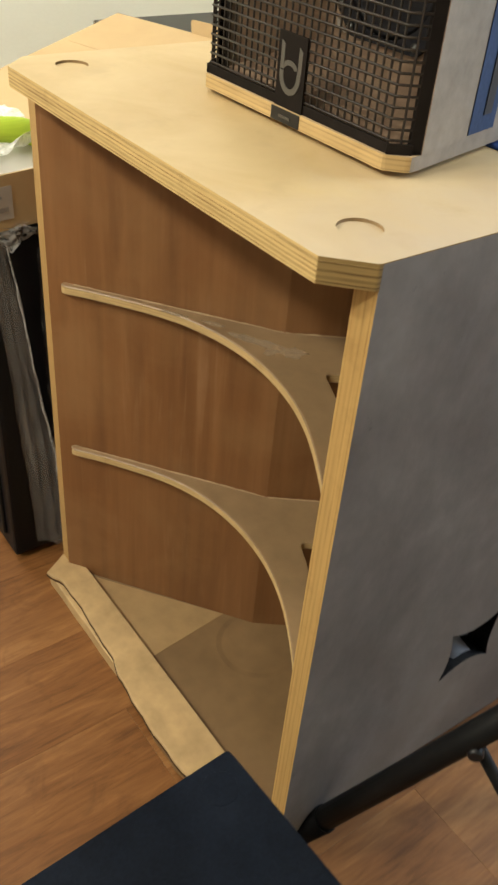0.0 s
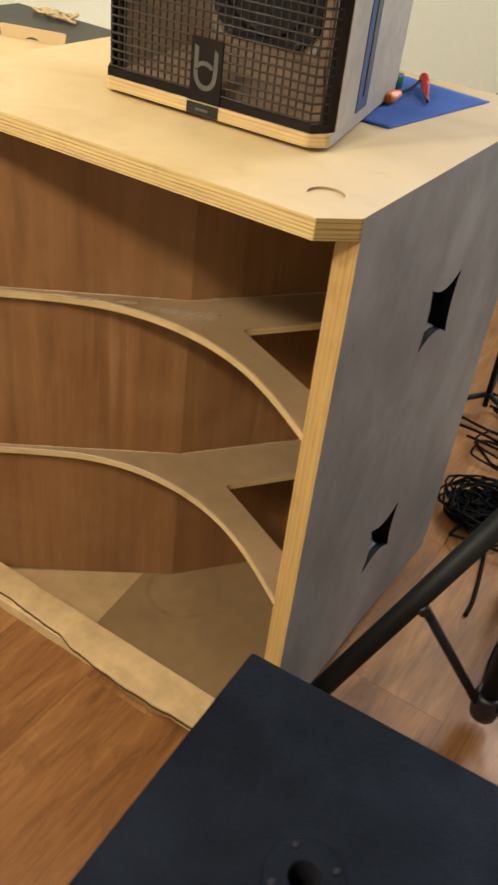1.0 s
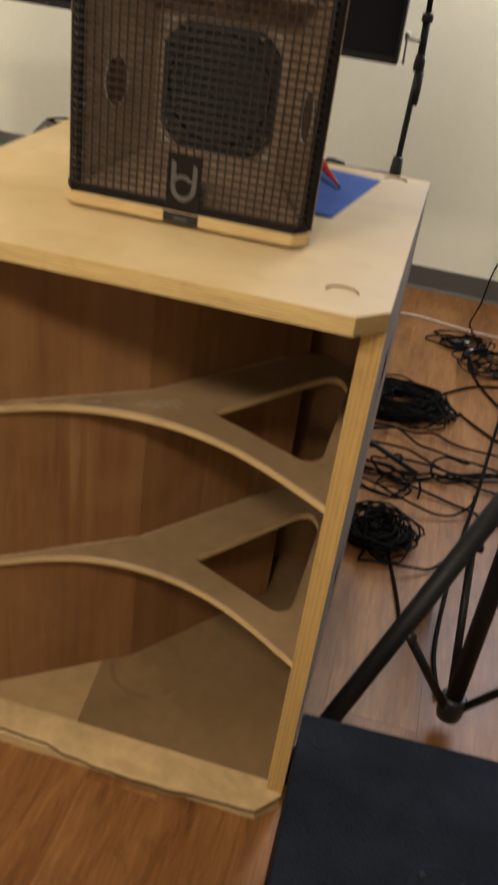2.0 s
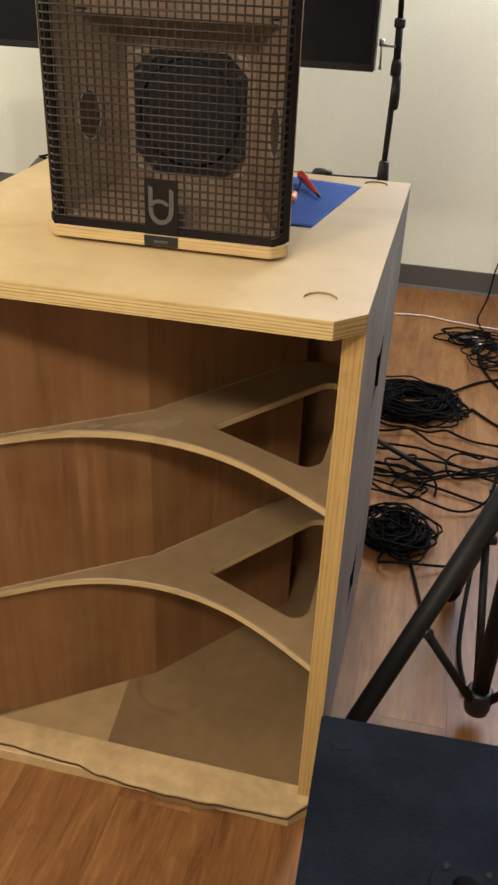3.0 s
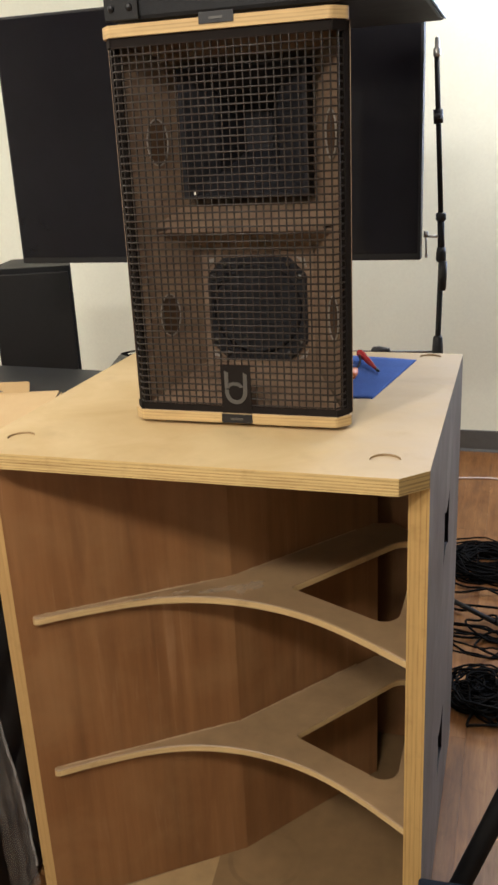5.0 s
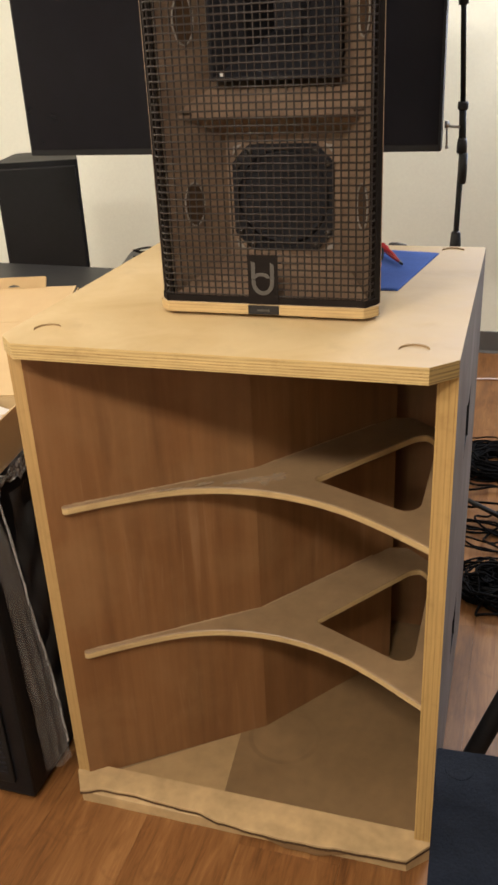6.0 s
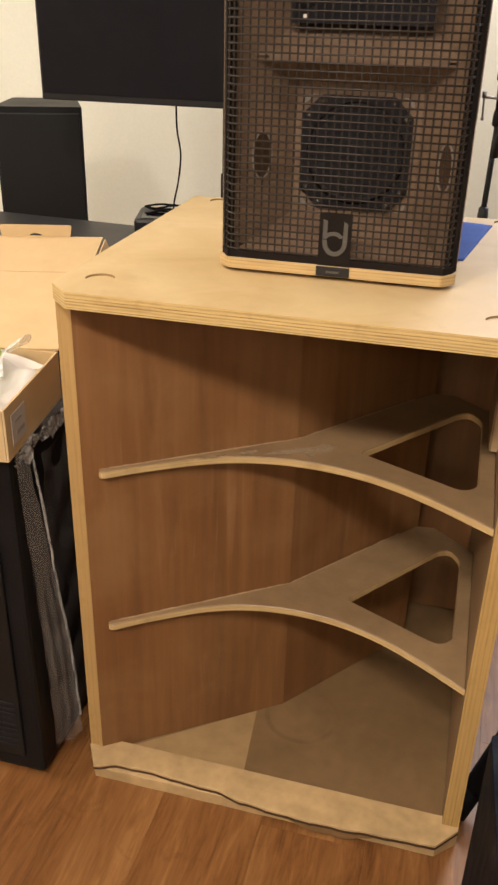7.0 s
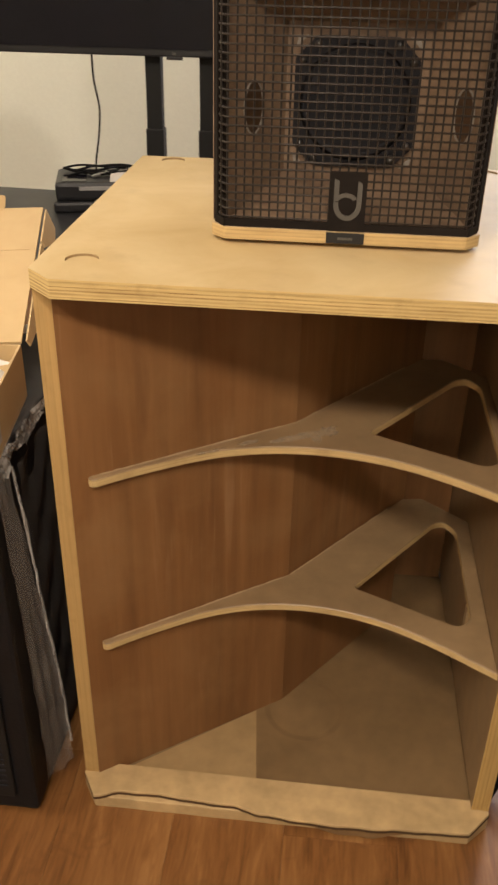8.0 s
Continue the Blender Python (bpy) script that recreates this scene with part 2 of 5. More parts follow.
def film_mat(name, tint, alpha, rough=0.25):
    """Clear plastic film: mostly see-through, crumpled, with glossy streaks."""
    n = Nodes(name)
    cr = n.noise(n.coords((14, 14, 3)), 4, 6, 0.7, 1.5)
    n.link(n.ramp(cr, [(0.35, (alpha * 0.3,) * 3), (0.7, (alpha,) * 3)]), n.bsdf.inputs["Alpha"])
    return n.done(tint, rough, bump=cr, strength=0.3, dist=0.003, spec=0.6)


M_TOP = top_ply_mat()
M_EDGE_H = ply_edge_mat("birch_edge_level", "Z", 0.9425, 0.0257, (0.60, 0.435, 0.185), (0.19, 0.105, 0.032), 1.0, (0.10, 0.27, 0.44, 0.62, 0.83))
# For right-facing chamfers: their shade is put into a darker edge colour.
M_EDGE_SHADED = ply_edge_mat("birch_edge_shaded", "Z", 0.9425, 0.0257, (0.33, 0.225, 0.085), (0.11, 0.062, 0.020), 1.0, (0.12, 0.30, 0.52, 0.80))
M_EDGE_V = ply_edge_mat("birch_edge_upright", "X", 0.008, 0.0290, (0.480, 0.305, 0.108), (0.21, 0.112, 0.035), 0.6, (0.12, 0.36, 0.58, 0.88))
M_EDGE_L = ply_edge_mat("birch_edge_left", "X", -0.6735, 0.0275, (0.44, 0.280, 0.108), (0.26, 0.145, 0.048), 0.45, (0.22, 0.55, 0.88))
M_EDGE_SPK = ply_edge_mat("birch_edge_thin", "Z", 0.9722, 0.0185, (0.52, 0.365, 0.165), (0.20, 0.12, 0.045), 0.7, (0.22, 0.50, 0.78))
M_PLY = grain_mat("birch_face", (0.62, 0.46, 0.27), (0.46, 0.32, 0.17), (1.2, 9, 9), 0.5, (0.36, 0.25, 0.14), 0.5, 4)
M_HORN = horn_mat()
# Lighter than M_HORN to offset the shade on the left inner face.
M_LINING = grain_mat("okoume_lightened", (0.30, 0.155, 0.066), (0.22, 0.108, 0.043), (5, 5, 0.3), 0.5, (0.17, 0.08, 0.03), 0.4, 5)
M_SHELF = plain_mat("dusty_ply_shelf", (0.250, 0.165, 0.085), 0.44, 0, 0.24, 30, 0.05, 0.5, 7)
# Horn floor in its shaded tone; the shade inside the horn is in this colour.
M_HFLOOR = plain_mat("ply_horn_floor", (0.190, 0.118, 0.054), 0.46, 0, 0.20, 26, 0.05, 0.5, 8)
# Lit patch of the horn floor, painted as a paler copy of its plywood.
M_HLIT = plain_mat("lit_ply_floor", (0.335, 0.222, 0.105), 0.5, 0, 0.2, 30, 0.05, 0.4, 9)
M_RING = plain_mat("ply_ring_stain", (0.175, 0.108, 0.049), 0.48, 0, 0.22, 26, 0.05, 0.5, 20)
M_SILL = plain_mat("worn_ply_sill", (0.44, 0.305, 0.15), 0.5, 0, 0.28, 40, 0.06, 0.35, 9)
M_SHELF_EDGE = ply_edge_mat("shelf_edge", "Z", 0.6373, 0.0150, (0.54, 0.385, 0.180), (0.25, 0.150, 0.058), 0.6, (0.18, 0.48, 0.80))
M_GREY = grey_paint_mat()
M_GREY_IN = plain_mat("pocket_paint", (0.17, 0.17, 0.18), 0.6, 0, 0.3, 30, 0.08)
M_BLACKPAINT = plain_mat("satin_black_paint", (0.0065, 0.0066, 0.0076), 0.5, 0, 0.4, 160, 0.2, 0.20, 9)
M_BOXPAINT = box_paint_mat()
M_BLACK = plain_mat("black_metal", (0.008, 0.0078, 0.0078), 0.55, 0.0, 0.3, 60, 0.03, 0.25)
M_MATTE = plain_mat("matte_black_rim", (0.0135, 0.0105, 0.0090), 0.8, 0.0, 0.3, 60, 0.03, 0.08)
M_WIRE = plain_mat("bronze_black_wire", (0.021, 0.0145, 0.0105), 0.45, 0.0, 0.4, 60, 0.03, 0.35)
M_DARKSTEEL = plain_mat("dark_screw_steel", (0.16, 0.16, 0.155), 0.4, 1.0, 0.2, 60, 0.03)
# Recess walls: their shade is put into a darker brown.
M_RECESS = plain_mat("recess_wall_shade", (0.27, 0.185, 0.095), 0.7, 0, 0.35, 60, 0.1, 0.2)
M_BLACKPLASTIC = plain_mat("black_plastic", (0.011, 0.011, 0.0125), 0.42, 0, 0.25, 80, 0.03, 0.4)
M_RUBBER = plain_mat("black_cable_rubber", (0.0045, 0.0042, 0.0042), 0.72, 0, 0.3, 90, 0.05, 0.07)
M_CONE = plain_mat("paper_cone", (0.0105, 0.0105, 0.0140), 0.7, 0, 0.3, 120, 0.1, 0.3)
M_STEEL = plain_mat("dull_steel", (0.45, 0.45, 0.44), 0.35, 1.0, 0.2, 60, 0.03)
# Dark brown that puts the shade of the sill gap and ports into colour.
M_GAP = plain_mat("dark_gap_brown", (0.075, 0.042, 0.021), 0.8, 0, 0.4, 90, 0.2, 0.2)
M_SPLIT = grain_mat("split_brown_veneer", (0.30, 0.185, 0.085), (0.20, 0.115, 0.048), (2, 14, 60), 0.65, (0.12, 0.065, 0.028), 0.5, 12)
M_RIM = plain_mat("pale_rim", (0.30, 0.275, 0.24), 0.35, 0, 0.2, 60, 0.02)
M_SILVER = plain_mat("printed_silver", (0.075, 0.069, 0.061), 0.45, 0.0, 0.15, 60, 0.02)
M_WALL = plain_mat("cream_wall_paint", (0.825, 0.838, 0.735), 0.75, 0, 0.05, 90, 0.06, 0.25, 1.5)
M_CEIL = plain_mat("ceiling_paint", (0.78, 0.76, 0.70), 0.85, 0, 0.05, 60, 0.1, 0.2)
M_BASE = plain_mat("grey_vinyl_base", (0.085, 0.082, 0.08), 0.5, 0, 0.15, 40, 0.03)
M_FLOOR = floor_mat()
M_CARD = grain_mat("kraft_card", (0.56, 0.415, 0.225), (0.49, 0.355, 0.185), (2, 2, 2), 0.75, (0.44, 0.30, 0.16), 0.4, 3, 0.04, 0.2)
M_WHITE = plain_mat("white_paper", (0.72, 0.70, 0.66), 0.6, 0, 0.06, 30, 0.05)
M_LABEL = plain_mat("dull_sticker", (0.46, 0.43, 0.39), 0.5, 0, 0.1, 60, 0.02)
M_CLOTH = plain_mat("blue_cloth", (0.050, 0.100, 0.31), 0.85, 0, 0.25, 260, 0.3, 0.1, 12)
M_BLUE = plain_mat("blue_foam", (0.034, 0.056, 0.12), 0.7, 0, 0.3, 150, 0.2, 0.2)
M_RED = plain_mat("red_plastic", (0.42, 0.018, 0.02), 0.28, 0, 0.15, 60, 0.02)
M_ORANGE = plain_mat("orange_plastic", (0.72, 0.20, 0.05), 0.4, 0, 0.2, 60, 0.02)
M_GREEN = plain_mat("dark_green_plastic", (0.01, 0.08, 0.055), 0.4)
M_LIME = grain_mat("lime_rope", (0.42, 0.55, 0.03), (0.28, 0.40, 0.02), (2, 2, 60), 0.7, None, 0, 3, 0.3)
M_CRINKLE = film_mat("crinkled_wrap", (0.72, 0.70, 0.67), 0.62, 0.16)
M_FILM = film_mat("clear_wrap", (0.42, 0.41, 0.40), 0.20)
M_STRIP = film_mat("cloudy_wrap", (0.44, 0.41, 0.38), 0.40, 0.24)
M_GLUE = film_mat("dried_glue", (0.50, 0.39, 0.26), 0.45, 0.5)
M_JOINT = plain_mat("pale_joint_line", (0.40, 0.285, 0.165), 0.7, 0, 0.3, 90, 0.1, 0.2)
M_BAG = film_mat("clear_bag", (0.85, 0.85, 0.84), 0.85, 0.3)
M_SPKSIDE = plain_mat("primed_ply_side", (0.285, 0.240, 0.190), 0.6, 0, 0.28, 60, 0.06, 0.35, 9)
M_BAFFLE = grain_mat("raw_ply_baffle", (0.31, 0.215, 0.14), (0.165, 0.106, 0.067), (4, 4, 14), 0.6, (0.10, 0.066, 0.045), 0.5, 8, 0.1)
M_SCREEN = plain_mat("tv_glass", (0.0075, 0.0070, 0.0100), 0.14, 0, 0.2, 20, 0.0, 0.25)
M_LIGHTBLUE = plain_mat("pale_blue_facing", (0.20, 0.36, 0.55), 0.3, 0, 0.15, 30, 0.05)
M_PINK = plain_mat("pale_cable", (0.60, 0.50, 0.46), 0.5)
M_TAN = plain_mat("tan_cable_skin", (0.40, 0.29, 0.13), 0.5)
M_GREYPL = plain_mat("grey_plastic", (0.28, 0.27, 0.26), 0.45)


# ---- building helpers ----
def thing(name, base, label, category, group="", kind=""):
    ob = new(name)
    ob.empty_display_size = 0.05
    ob.location = base
    bpy.context.view_layer.update()
    return tagged(ob, label, category, group, kind)


def part(name, bm, material, parent, label="", pick=None):
    """Links a bmesh, made in world places, as one mesh under parent. pick(face) chooses among several materials."""
    me = bpy.data.meshes.new(name)
    if pick:
        for f in bm.faces:
            f.material_index = pick(f)
    bm.normal_update()
    bm.to_mesh(me)
    bm.free()
    for m in material if isinstance(material, (list, tuple)) else [material]:
        me.materials.append(m)
    ob = new(name, me)
    if parent:
        base = parent.location.copy()
        if parent.parent:
            base = base + parent.parent.location
        ob.parent = parent
        ob.matrix_parent_inverse = Matrix.Translation(-base) if parent.type == "EMPTY" else Matrix.Identity(4)
    return tagged(ob, label)


def setting(name, bm, material, label, category="", pick=None, kind="structure"):
    return tagged(part(name, bm, material, None, "", pick), label, category, kind=kind)


def box(x0, x1, y0, y1, z0, z1, bevel=0.0, bm=None):
    bm = bm or bmesh.new()
    r = bmesh.ops.create_cube(bm, size=1)
    bmesh.ops.transform(bm, verts=r["verts"], matrix=Matrix.LocRotScale(((x0 + x1) / 2, (y0 + y1) / 2, (z0 + z1) / 2), None, (x1 - x0, y1 - y0, z1 - z0)))
    if bevel:
        edges = list({e for v in r["verts"] for e in v.link_edges})
        bmesh.ops.bevel(bm, geom=edges, offset=bevel, segments=2, affect="EDGES", profile=0.6)
    return bm


def moved(bm, m):
    bmesh.ops.transform(bm, verts=bm.verts, matrix=m)
    return bm


def circle_pts(cx, cy, r, n=24, a0=0.0, a1=360.0, ry=None):
    ry = ry or r
    full = abs(a1 - a0) >= 360
    k = n if full else n + 1
    return [(cx + r * math.cos(radians(a0 + (a1 - a0) * i / n)), cy + ry * math.sin(radians(a0 + (a1 - a0) * i / n))) for i in range(k)]


def rounded(pts, radii, n=5):
    """A closed outline with rounded corners."""
    out = []
    for i, p in enumerate(pts):
        r = radii[i] if isinstance(radii, (list, tuple)) else radii
        p, a, b = Vector(p), Vector(pts[i - 1]), Vector(pts[(i + 1) % len(pts)])
        if r <= 0:
            out.append(tuple(p))
            continue
        u, v = (a - p), (b - p)
        d = min(r, u.length * 0.48, v.length * 0.48)
        s, e = p + u.normalized() * d, p + v.normalized() * d
        for k in range(n + 1):
            t = k / n
            out.append(tuple(s * (1 - t) ** 2 + p * 2 * t * (1 - t) + e * t * t))
    return out


def plate(outline, z0, z1, holes=(), m=None, bevel=0.0):
    """A flat board with holes through it, from outlines in x and y, between two heights; then laid by m."""
    bm = bmesh.new()
    loops = [outline, *holes]
    rings = []
    for z in (z0, z1):
        edges, level = [], []
        for loop in loops:
            vs = [bm.verts.new((x, y, z)) for x, y in loop]
            level.append(vs)
            edges += [bm.edges.new((vs[i], vs[(i + 1) % len(vs)])) for i in range(len(vs))]
        bmesh.ops.triangle_fill(bm, edges=edges, use_beauty=True, use_dissolve=False)
        rings.append(level)
    for lo, hi in zip(*rings):
        for i in range(len(lo)):
            j = (i + 1) % len(lo)
            bm.faces.new((lo[i], lo[j], hi[j], hi[i]))
    bmesh.ops.recalc_face_normals(bm, faces=bm.faces)
    if bevel:
        edges = [e for e in bm.edges if len(e.link_faces) == 2 and e.calc_face_angle() > 0.9 and abs(e.verts[0].co.z - e.verts[1].co.z) < 1e-6]
        bmesh.ops.bevel(bm, geom=edges, offset=bevel, segments=1, affect="EDGES", profile=0.5, clamp_overlap=True)
    if m is not None:
        moved(bm, m)
    return bm


def upright(p, q, z0, z1, t, side=1):
    """A standing board from p to q in plan, t thick to its left (side 1) or right."""
    p, q = Vector(p), Vector(q)
    d = (q - p).normalized()
    nrm = Vector((-d.y, d.x)) * t * side
    return plate([tuple(p), tuple(q), tuple(q + nrm), tuple(p + nrm)], z0, z1)


def tube(points, r, sides=8, bm=None, caps=True, radii=None):
    """A round rod or cable along points."""
    bm = bm or bmesh.new()
    pts = [Vector(p) for p in points]
    rings, up = [], Vector((0.123, 0.32, 0.94)).normalized()
    for i, p in enumerate(pts):
        d = (pts[min(i + 1, len(pts) - 1)] - pts[max(i - 1, 0)]).normalized()
        a = d.cross(up)
        a = a.normalized() if a.length > 1e-4 else d.orthogonal().normalized()
        b = d.cross(a).normalized()
        rr = radii[i] if radii else r
        rings.append([bm.verts.new(p + (a * math.cos(2 * math.pi * k / sides) + b * math.sin(2 * math.pi * k / sides)) * rr) for k in range(sides)])
    for lo, hi in zip(rings, rings[1:]):
        for k in range(sides):
            f = bm.faces.new((lo[k], lo[(k + 1) % sides], hi[(k + 1) % sides], hi[k]))
            f.smooth = True
    if caps:
        bm.faces.new(rings[0][::-1])
        bm.faces.new(rings[-1])
    return bm


def lathe(profile, m=None, n=24, bm=None):
    """A turned form: (radius, height) pairs round z, laid by m."""
    bm = bm or bmesh.new()
    rings = []
    for r, z in profile:
        rings.append([bm.verts.new((r * math.cos(2 * math.pi * k / n), r * math.sin(2 * math.pi * k / n), z)) for k in range(n)])
    for lo, hi in zip(rings, rings[1:]):
        for k in range(n):
            f = bm.faces.new((lo[k], lo[(k + 1) % n], hi[(k + 1) % n], hi[k]))
            f.smooth = True
    if profile[0][0] > 1e-5:
        bm.faces.new(rings[0][::-1])
    if profile[-1][0] > 1e-5:
        bm.faces.new(rings[-1])
    if m is not None:
        moved(bm, m)
    return bm


def smooth_path(pts, n=8):
    """Catmull-Rom through points."""
    p = [Vector(v) for v in pts]
    p = [2 * p[0] - p[1], *p, 2 * p[-1] - p[-2]]
    out = []
    for i in range(1, len(p) - 2):
        for k in range(n):
            t = k / n
            a, b, c, d = p[i - 1], p[i], p[i + 1], p[i + 2]
            out.append(0.5 * (2 * b + (c - a) * t + (2 * a - 5 * b + 4 * c - d) * t * t + (3 * b - a - 3 * c + d) * t ** 3))
    return [*out, p[-2]]


def level_face(f):
    return 0 if abs(f.normal.z) > 0.7 else 1


# ---- the room ----
X0, X1, Y0, Y1, ZC = -3.4, 4.0, -5.0, 2.84, 2.75
setting("wall_north", box(X0, X1, Y1, Y1 + 0.12, 0, ZC), M_WALL, "plain cream painted wall behind the television", "wall")
setting("wall_south", box(X0, X1, Y0 - 0.12, Y0, 0, ZC), M_WALL, "plain cream painted wall", "wall")
setting("wall_west", box(X0 - 0.12, X0, Y0 - 0.12, Y1 + 0.12, 0, ZC), M_WALL, "plain cream painted wall", "wall")
setting("wall_east", box(X1, X1 + 0.12, Y0 - 0.12, Y1 + 0.12, 0, ZC), M_WALL, "plain cream painted wall", "wall")
setting("ceiling", box(X0, X1, Y0, Y1, ZC, ZC + 0.1), M_CEIL, "flat off-white ceiling", "ceiling")
prof = [(0, 0), (0.012, 0), (0.006, 0.012), (0.004, 0.10), (0.0, 0.102)]
bm = bmesh.new()
rows = [[bm.verts.new((x, Y1 - 0.001 - d, z + 0.0005)) for d, z in prof] for x in (X0, X1)]
for i in range(len(prof)):
    j = (i + 1) % len(prof)
    bm.faces.new((rows[0][i], rows[0][j], rows[1][j], rows[1][i]))
bm.faces.new(rows[0]), bm.faces.new(rows[1][::-1])
bmesh.ops.recalc_face_normals(bm, faces=bm.faces)
setting("baseboard", bm, M_BASE, "dark grey vinyl cove base along the wall", "baseboard")
FLOOR = setting("floor", box(X0, X1, Y0, Y1, -0.08, -0.004), M_BASE, "warm brown wood-look laminate plank floor", "floor")


# ---- the horn cabinet ----
XL, XR, YB, H, T = -0.674, 0.037, 0.717, 0.968, 0.0255
CH = 0.037
CAB = thing("subwoofer_cabinet", ((XL + XR) / 2, 0.36, 0), "large unfinished birch plywood horn subwoofer cabinet with grey-primed side", "subwoofer")
shape = [(XL, CH), (XL + CH, 0), (XR - CH, 0), (XR, CH), (XR, YB), (XL, YB)]
dishes = [(-0.029, 0.073), (-0.617, 0.082), (-0.026, 0.688), (-0.609, 0.688)]
holes = [circle_pts(x, y, 0.0220, 32) for x, y in dishes]
shape_r = rounded(shape, [0.0015, 0.0015, 0.0015, 0.0015, 0.006, 0.006], 2)


def top_pick(f):
    c = f.calc_center_median()
    if abs(f.normal.z) > 0.7:
        return 0
    return 2 if any((c.x - x) ** 2 + (c.y - y) ** 2 < 0.03 ** 2 and x - 0.025 < c.x < x + 0.025 for x, y in dishes) and XL + 0.004 < c.x < XR - 0.004 and c.y > 0.02 else (3 if f.normal.x > 0.4 else 1)


def core_pick(f):
    return 0 if abs(f.normal.z) > 0.7 else (2 if f.normal.x > 0.4 else 1)


top = part("top_panel", plate(shape_r, H - 0.004, H, holes), [M_TOP, M_EDGE_H, M_RECESS, M_EDGE_SHADED], CAB, "bare birch plywood top with striped ply edges", top_pick)
part("top_panel_core", plate(shape_r, H - T, H - 0.0041), [M_PLY, M_EDGE_H, M_EDGE_SHADED], CAB, "", core_pick)
for hx, hy in dishes:
    part("foot_recess", lathe([(0.0, 0.0), (0.0216, 0.0), (0.0218, 0.0006)], Matrix.Translation((hx, hy, H - 0.0039)), 32), M_TOP, top, "shallow round recess for a foot")



def star_outline(cy, cz, s, n=7):
    """The four-pointed pocket: a square with sides drawn inwards."""
    pts = [(cy + s, cz + s * 0.95), (cy - s, cz + s), (cy - s, cz - s * 0.9), (cy + s, cz - s)]
    bow = [0.30, 0.16, 0.34, 0.16]
    out = []
    for i in range(4):
        a, b = Vector(pts[i]), Vector(pts[(i + 1) % 4])
        mid = (a + b) / 2
        mid += (Vector((cy, cz)) - mid) * bow[i] * 2
        out += [tuple(a * (1 - t) ** 2 + mid * 2 * t * (1 - t) + b * t * t) for t in [k / n for k in range(n)]]
    return out


# sides: in the plane of y and z, laid upright
SIDE = Matrix(((0, 0, 1, 0), (1, 0, 0, 0), (0, 1, 0, 0), (0, 0, 0, 1)))
pockets = [star_outline(0.386, 0.724, 0.056), star_outline(0.382, 0.262, 0.056)]
side_shape = [(CH + 0.003, 0.035), (YB, 0.035), (YB, H - T - 0.0005), (CH + 0.003, H - T - 0.0005)]


def side_pick(f):
    c = f.calc_center_median()
    if abs(f.normal.x) < 0.5 and 0.1 < c.y < 0.6 and 0.1 < c.z < 0.9:
        return 2
    if f.normal.x < -0.8 and c.x > -0.1:
        return 3
    return 1 if f.normal.y < -0.8 else 0


rs = part("side_panel", plate(side_shape, XR - 0.029, XR + 0.0002, pockets, SIDE), [M_GREY, M_EDGE_V, M_BLACKPAINT, M_SHELF], CAB, "side panel in cloudy grey primer with two pockets", side_pick)
for o in pockets:
    cy, cz = sum(p[0] for p in o) / len(o), sum(p[1] for p in o) / len(o)
    rect = [(cy - 0.088, cz - 0.064), (cy + 0.088, cz - 0.064), (cy + 0.088, cz + 0.066), (cy - 0.088, cz + 0.066)]
    part("pocket_frame", plate(rect, -0.0030, XR - 0.0292, [o], SIDE), [M_PLY, M_BLACKPAINT], rs, "", lambda f: 1 if abs(f.normal.x) < 0.5 and abs(f.calc_center_median().y - cy) < 0.075 and abs(f.calc_center_median().z - cz) < 0.06 else 0)
    part("pocket_back", plate(rect, -0.0072, -0.0032, (), SIDE), [M_SHELF, M_BLACKPAINT], rs, "", lambda f: 1 if f.normal.x > 0.8 else 0)
    # a rounded lip at the foot of the pocket
    arc = [(XR - 0.012, cy + 0.026 * math.cos(radians(a)) + 0.004, cz - 0.050 + 0.018 * math.sin(radians(a))) for a in range(20, 161, 10)]
    bl = bmesh.new()
    vs = [[bl.verts.new((x, y, z)), bl.verts.new((x - 0.026, y, z + 0.006)), bl.verts.new((x - 0.026, y, cz - 0.058)), bl.verts.new((x, y, cz - 0.058))] for x, y, z in arc]
    for a, b in zip(vs, vs[1:]):
        for k in range(4):
            f = bl.faces.new((a[k], b[k], b[(k + 1) % 4], a[(k + 1) % 4]))
    bmesh.ops.recalc_face_normals(bl, faces=bl.faces)
    part("pocket_lip", bl, M_GREY_IN, rs, "pale curved lip in the pocket")
# the primer runs over the edge of the top panel
part("side_primer", box(XR - 0.001, XR + 0.0002, CH + 0.004, YB - 0.004, H - T - 0.0005, H - 0.0012), M_GREY, top)
part("side_panel", plate([(CH + 0.003, 0.035), (YB, 0.035), (YB, H - T - 0.0005), (CH + 0.003, H - T - 0.0005)], XL + 0.001, XL + 0.027, (), SIDE), [M_LINING, M_EDGE_L], CAB, "side panel, brown inside with a bare birch edge", side_pick)
part("back_panel", box(XL + 0.03, XR - 0.03, YB - 0.026, YB - 0.001, 0.024, H - T - 0.001), M_HORN, CAB)
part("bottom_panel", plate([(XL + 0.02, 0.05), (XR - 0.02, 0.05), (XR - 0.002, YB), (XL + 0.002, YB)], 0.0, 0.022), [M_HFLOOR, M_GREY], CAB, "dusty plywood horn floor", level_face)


SILL_KNOTS = ((-0.68, -0.014), (-0.645, -0.009), (-0.599, 0.006), (-0.534, 0.007), (-0.463, 0.002), (-0.406, 0.000), (-0.347, -0.012),
              (-0.281, -0.017), (-0.238, -0.019), (-0.165, -0.018), (-0.114, -0.014), (-0.064, -0.012), (0.0, -0.009), (0.04, -0.009))


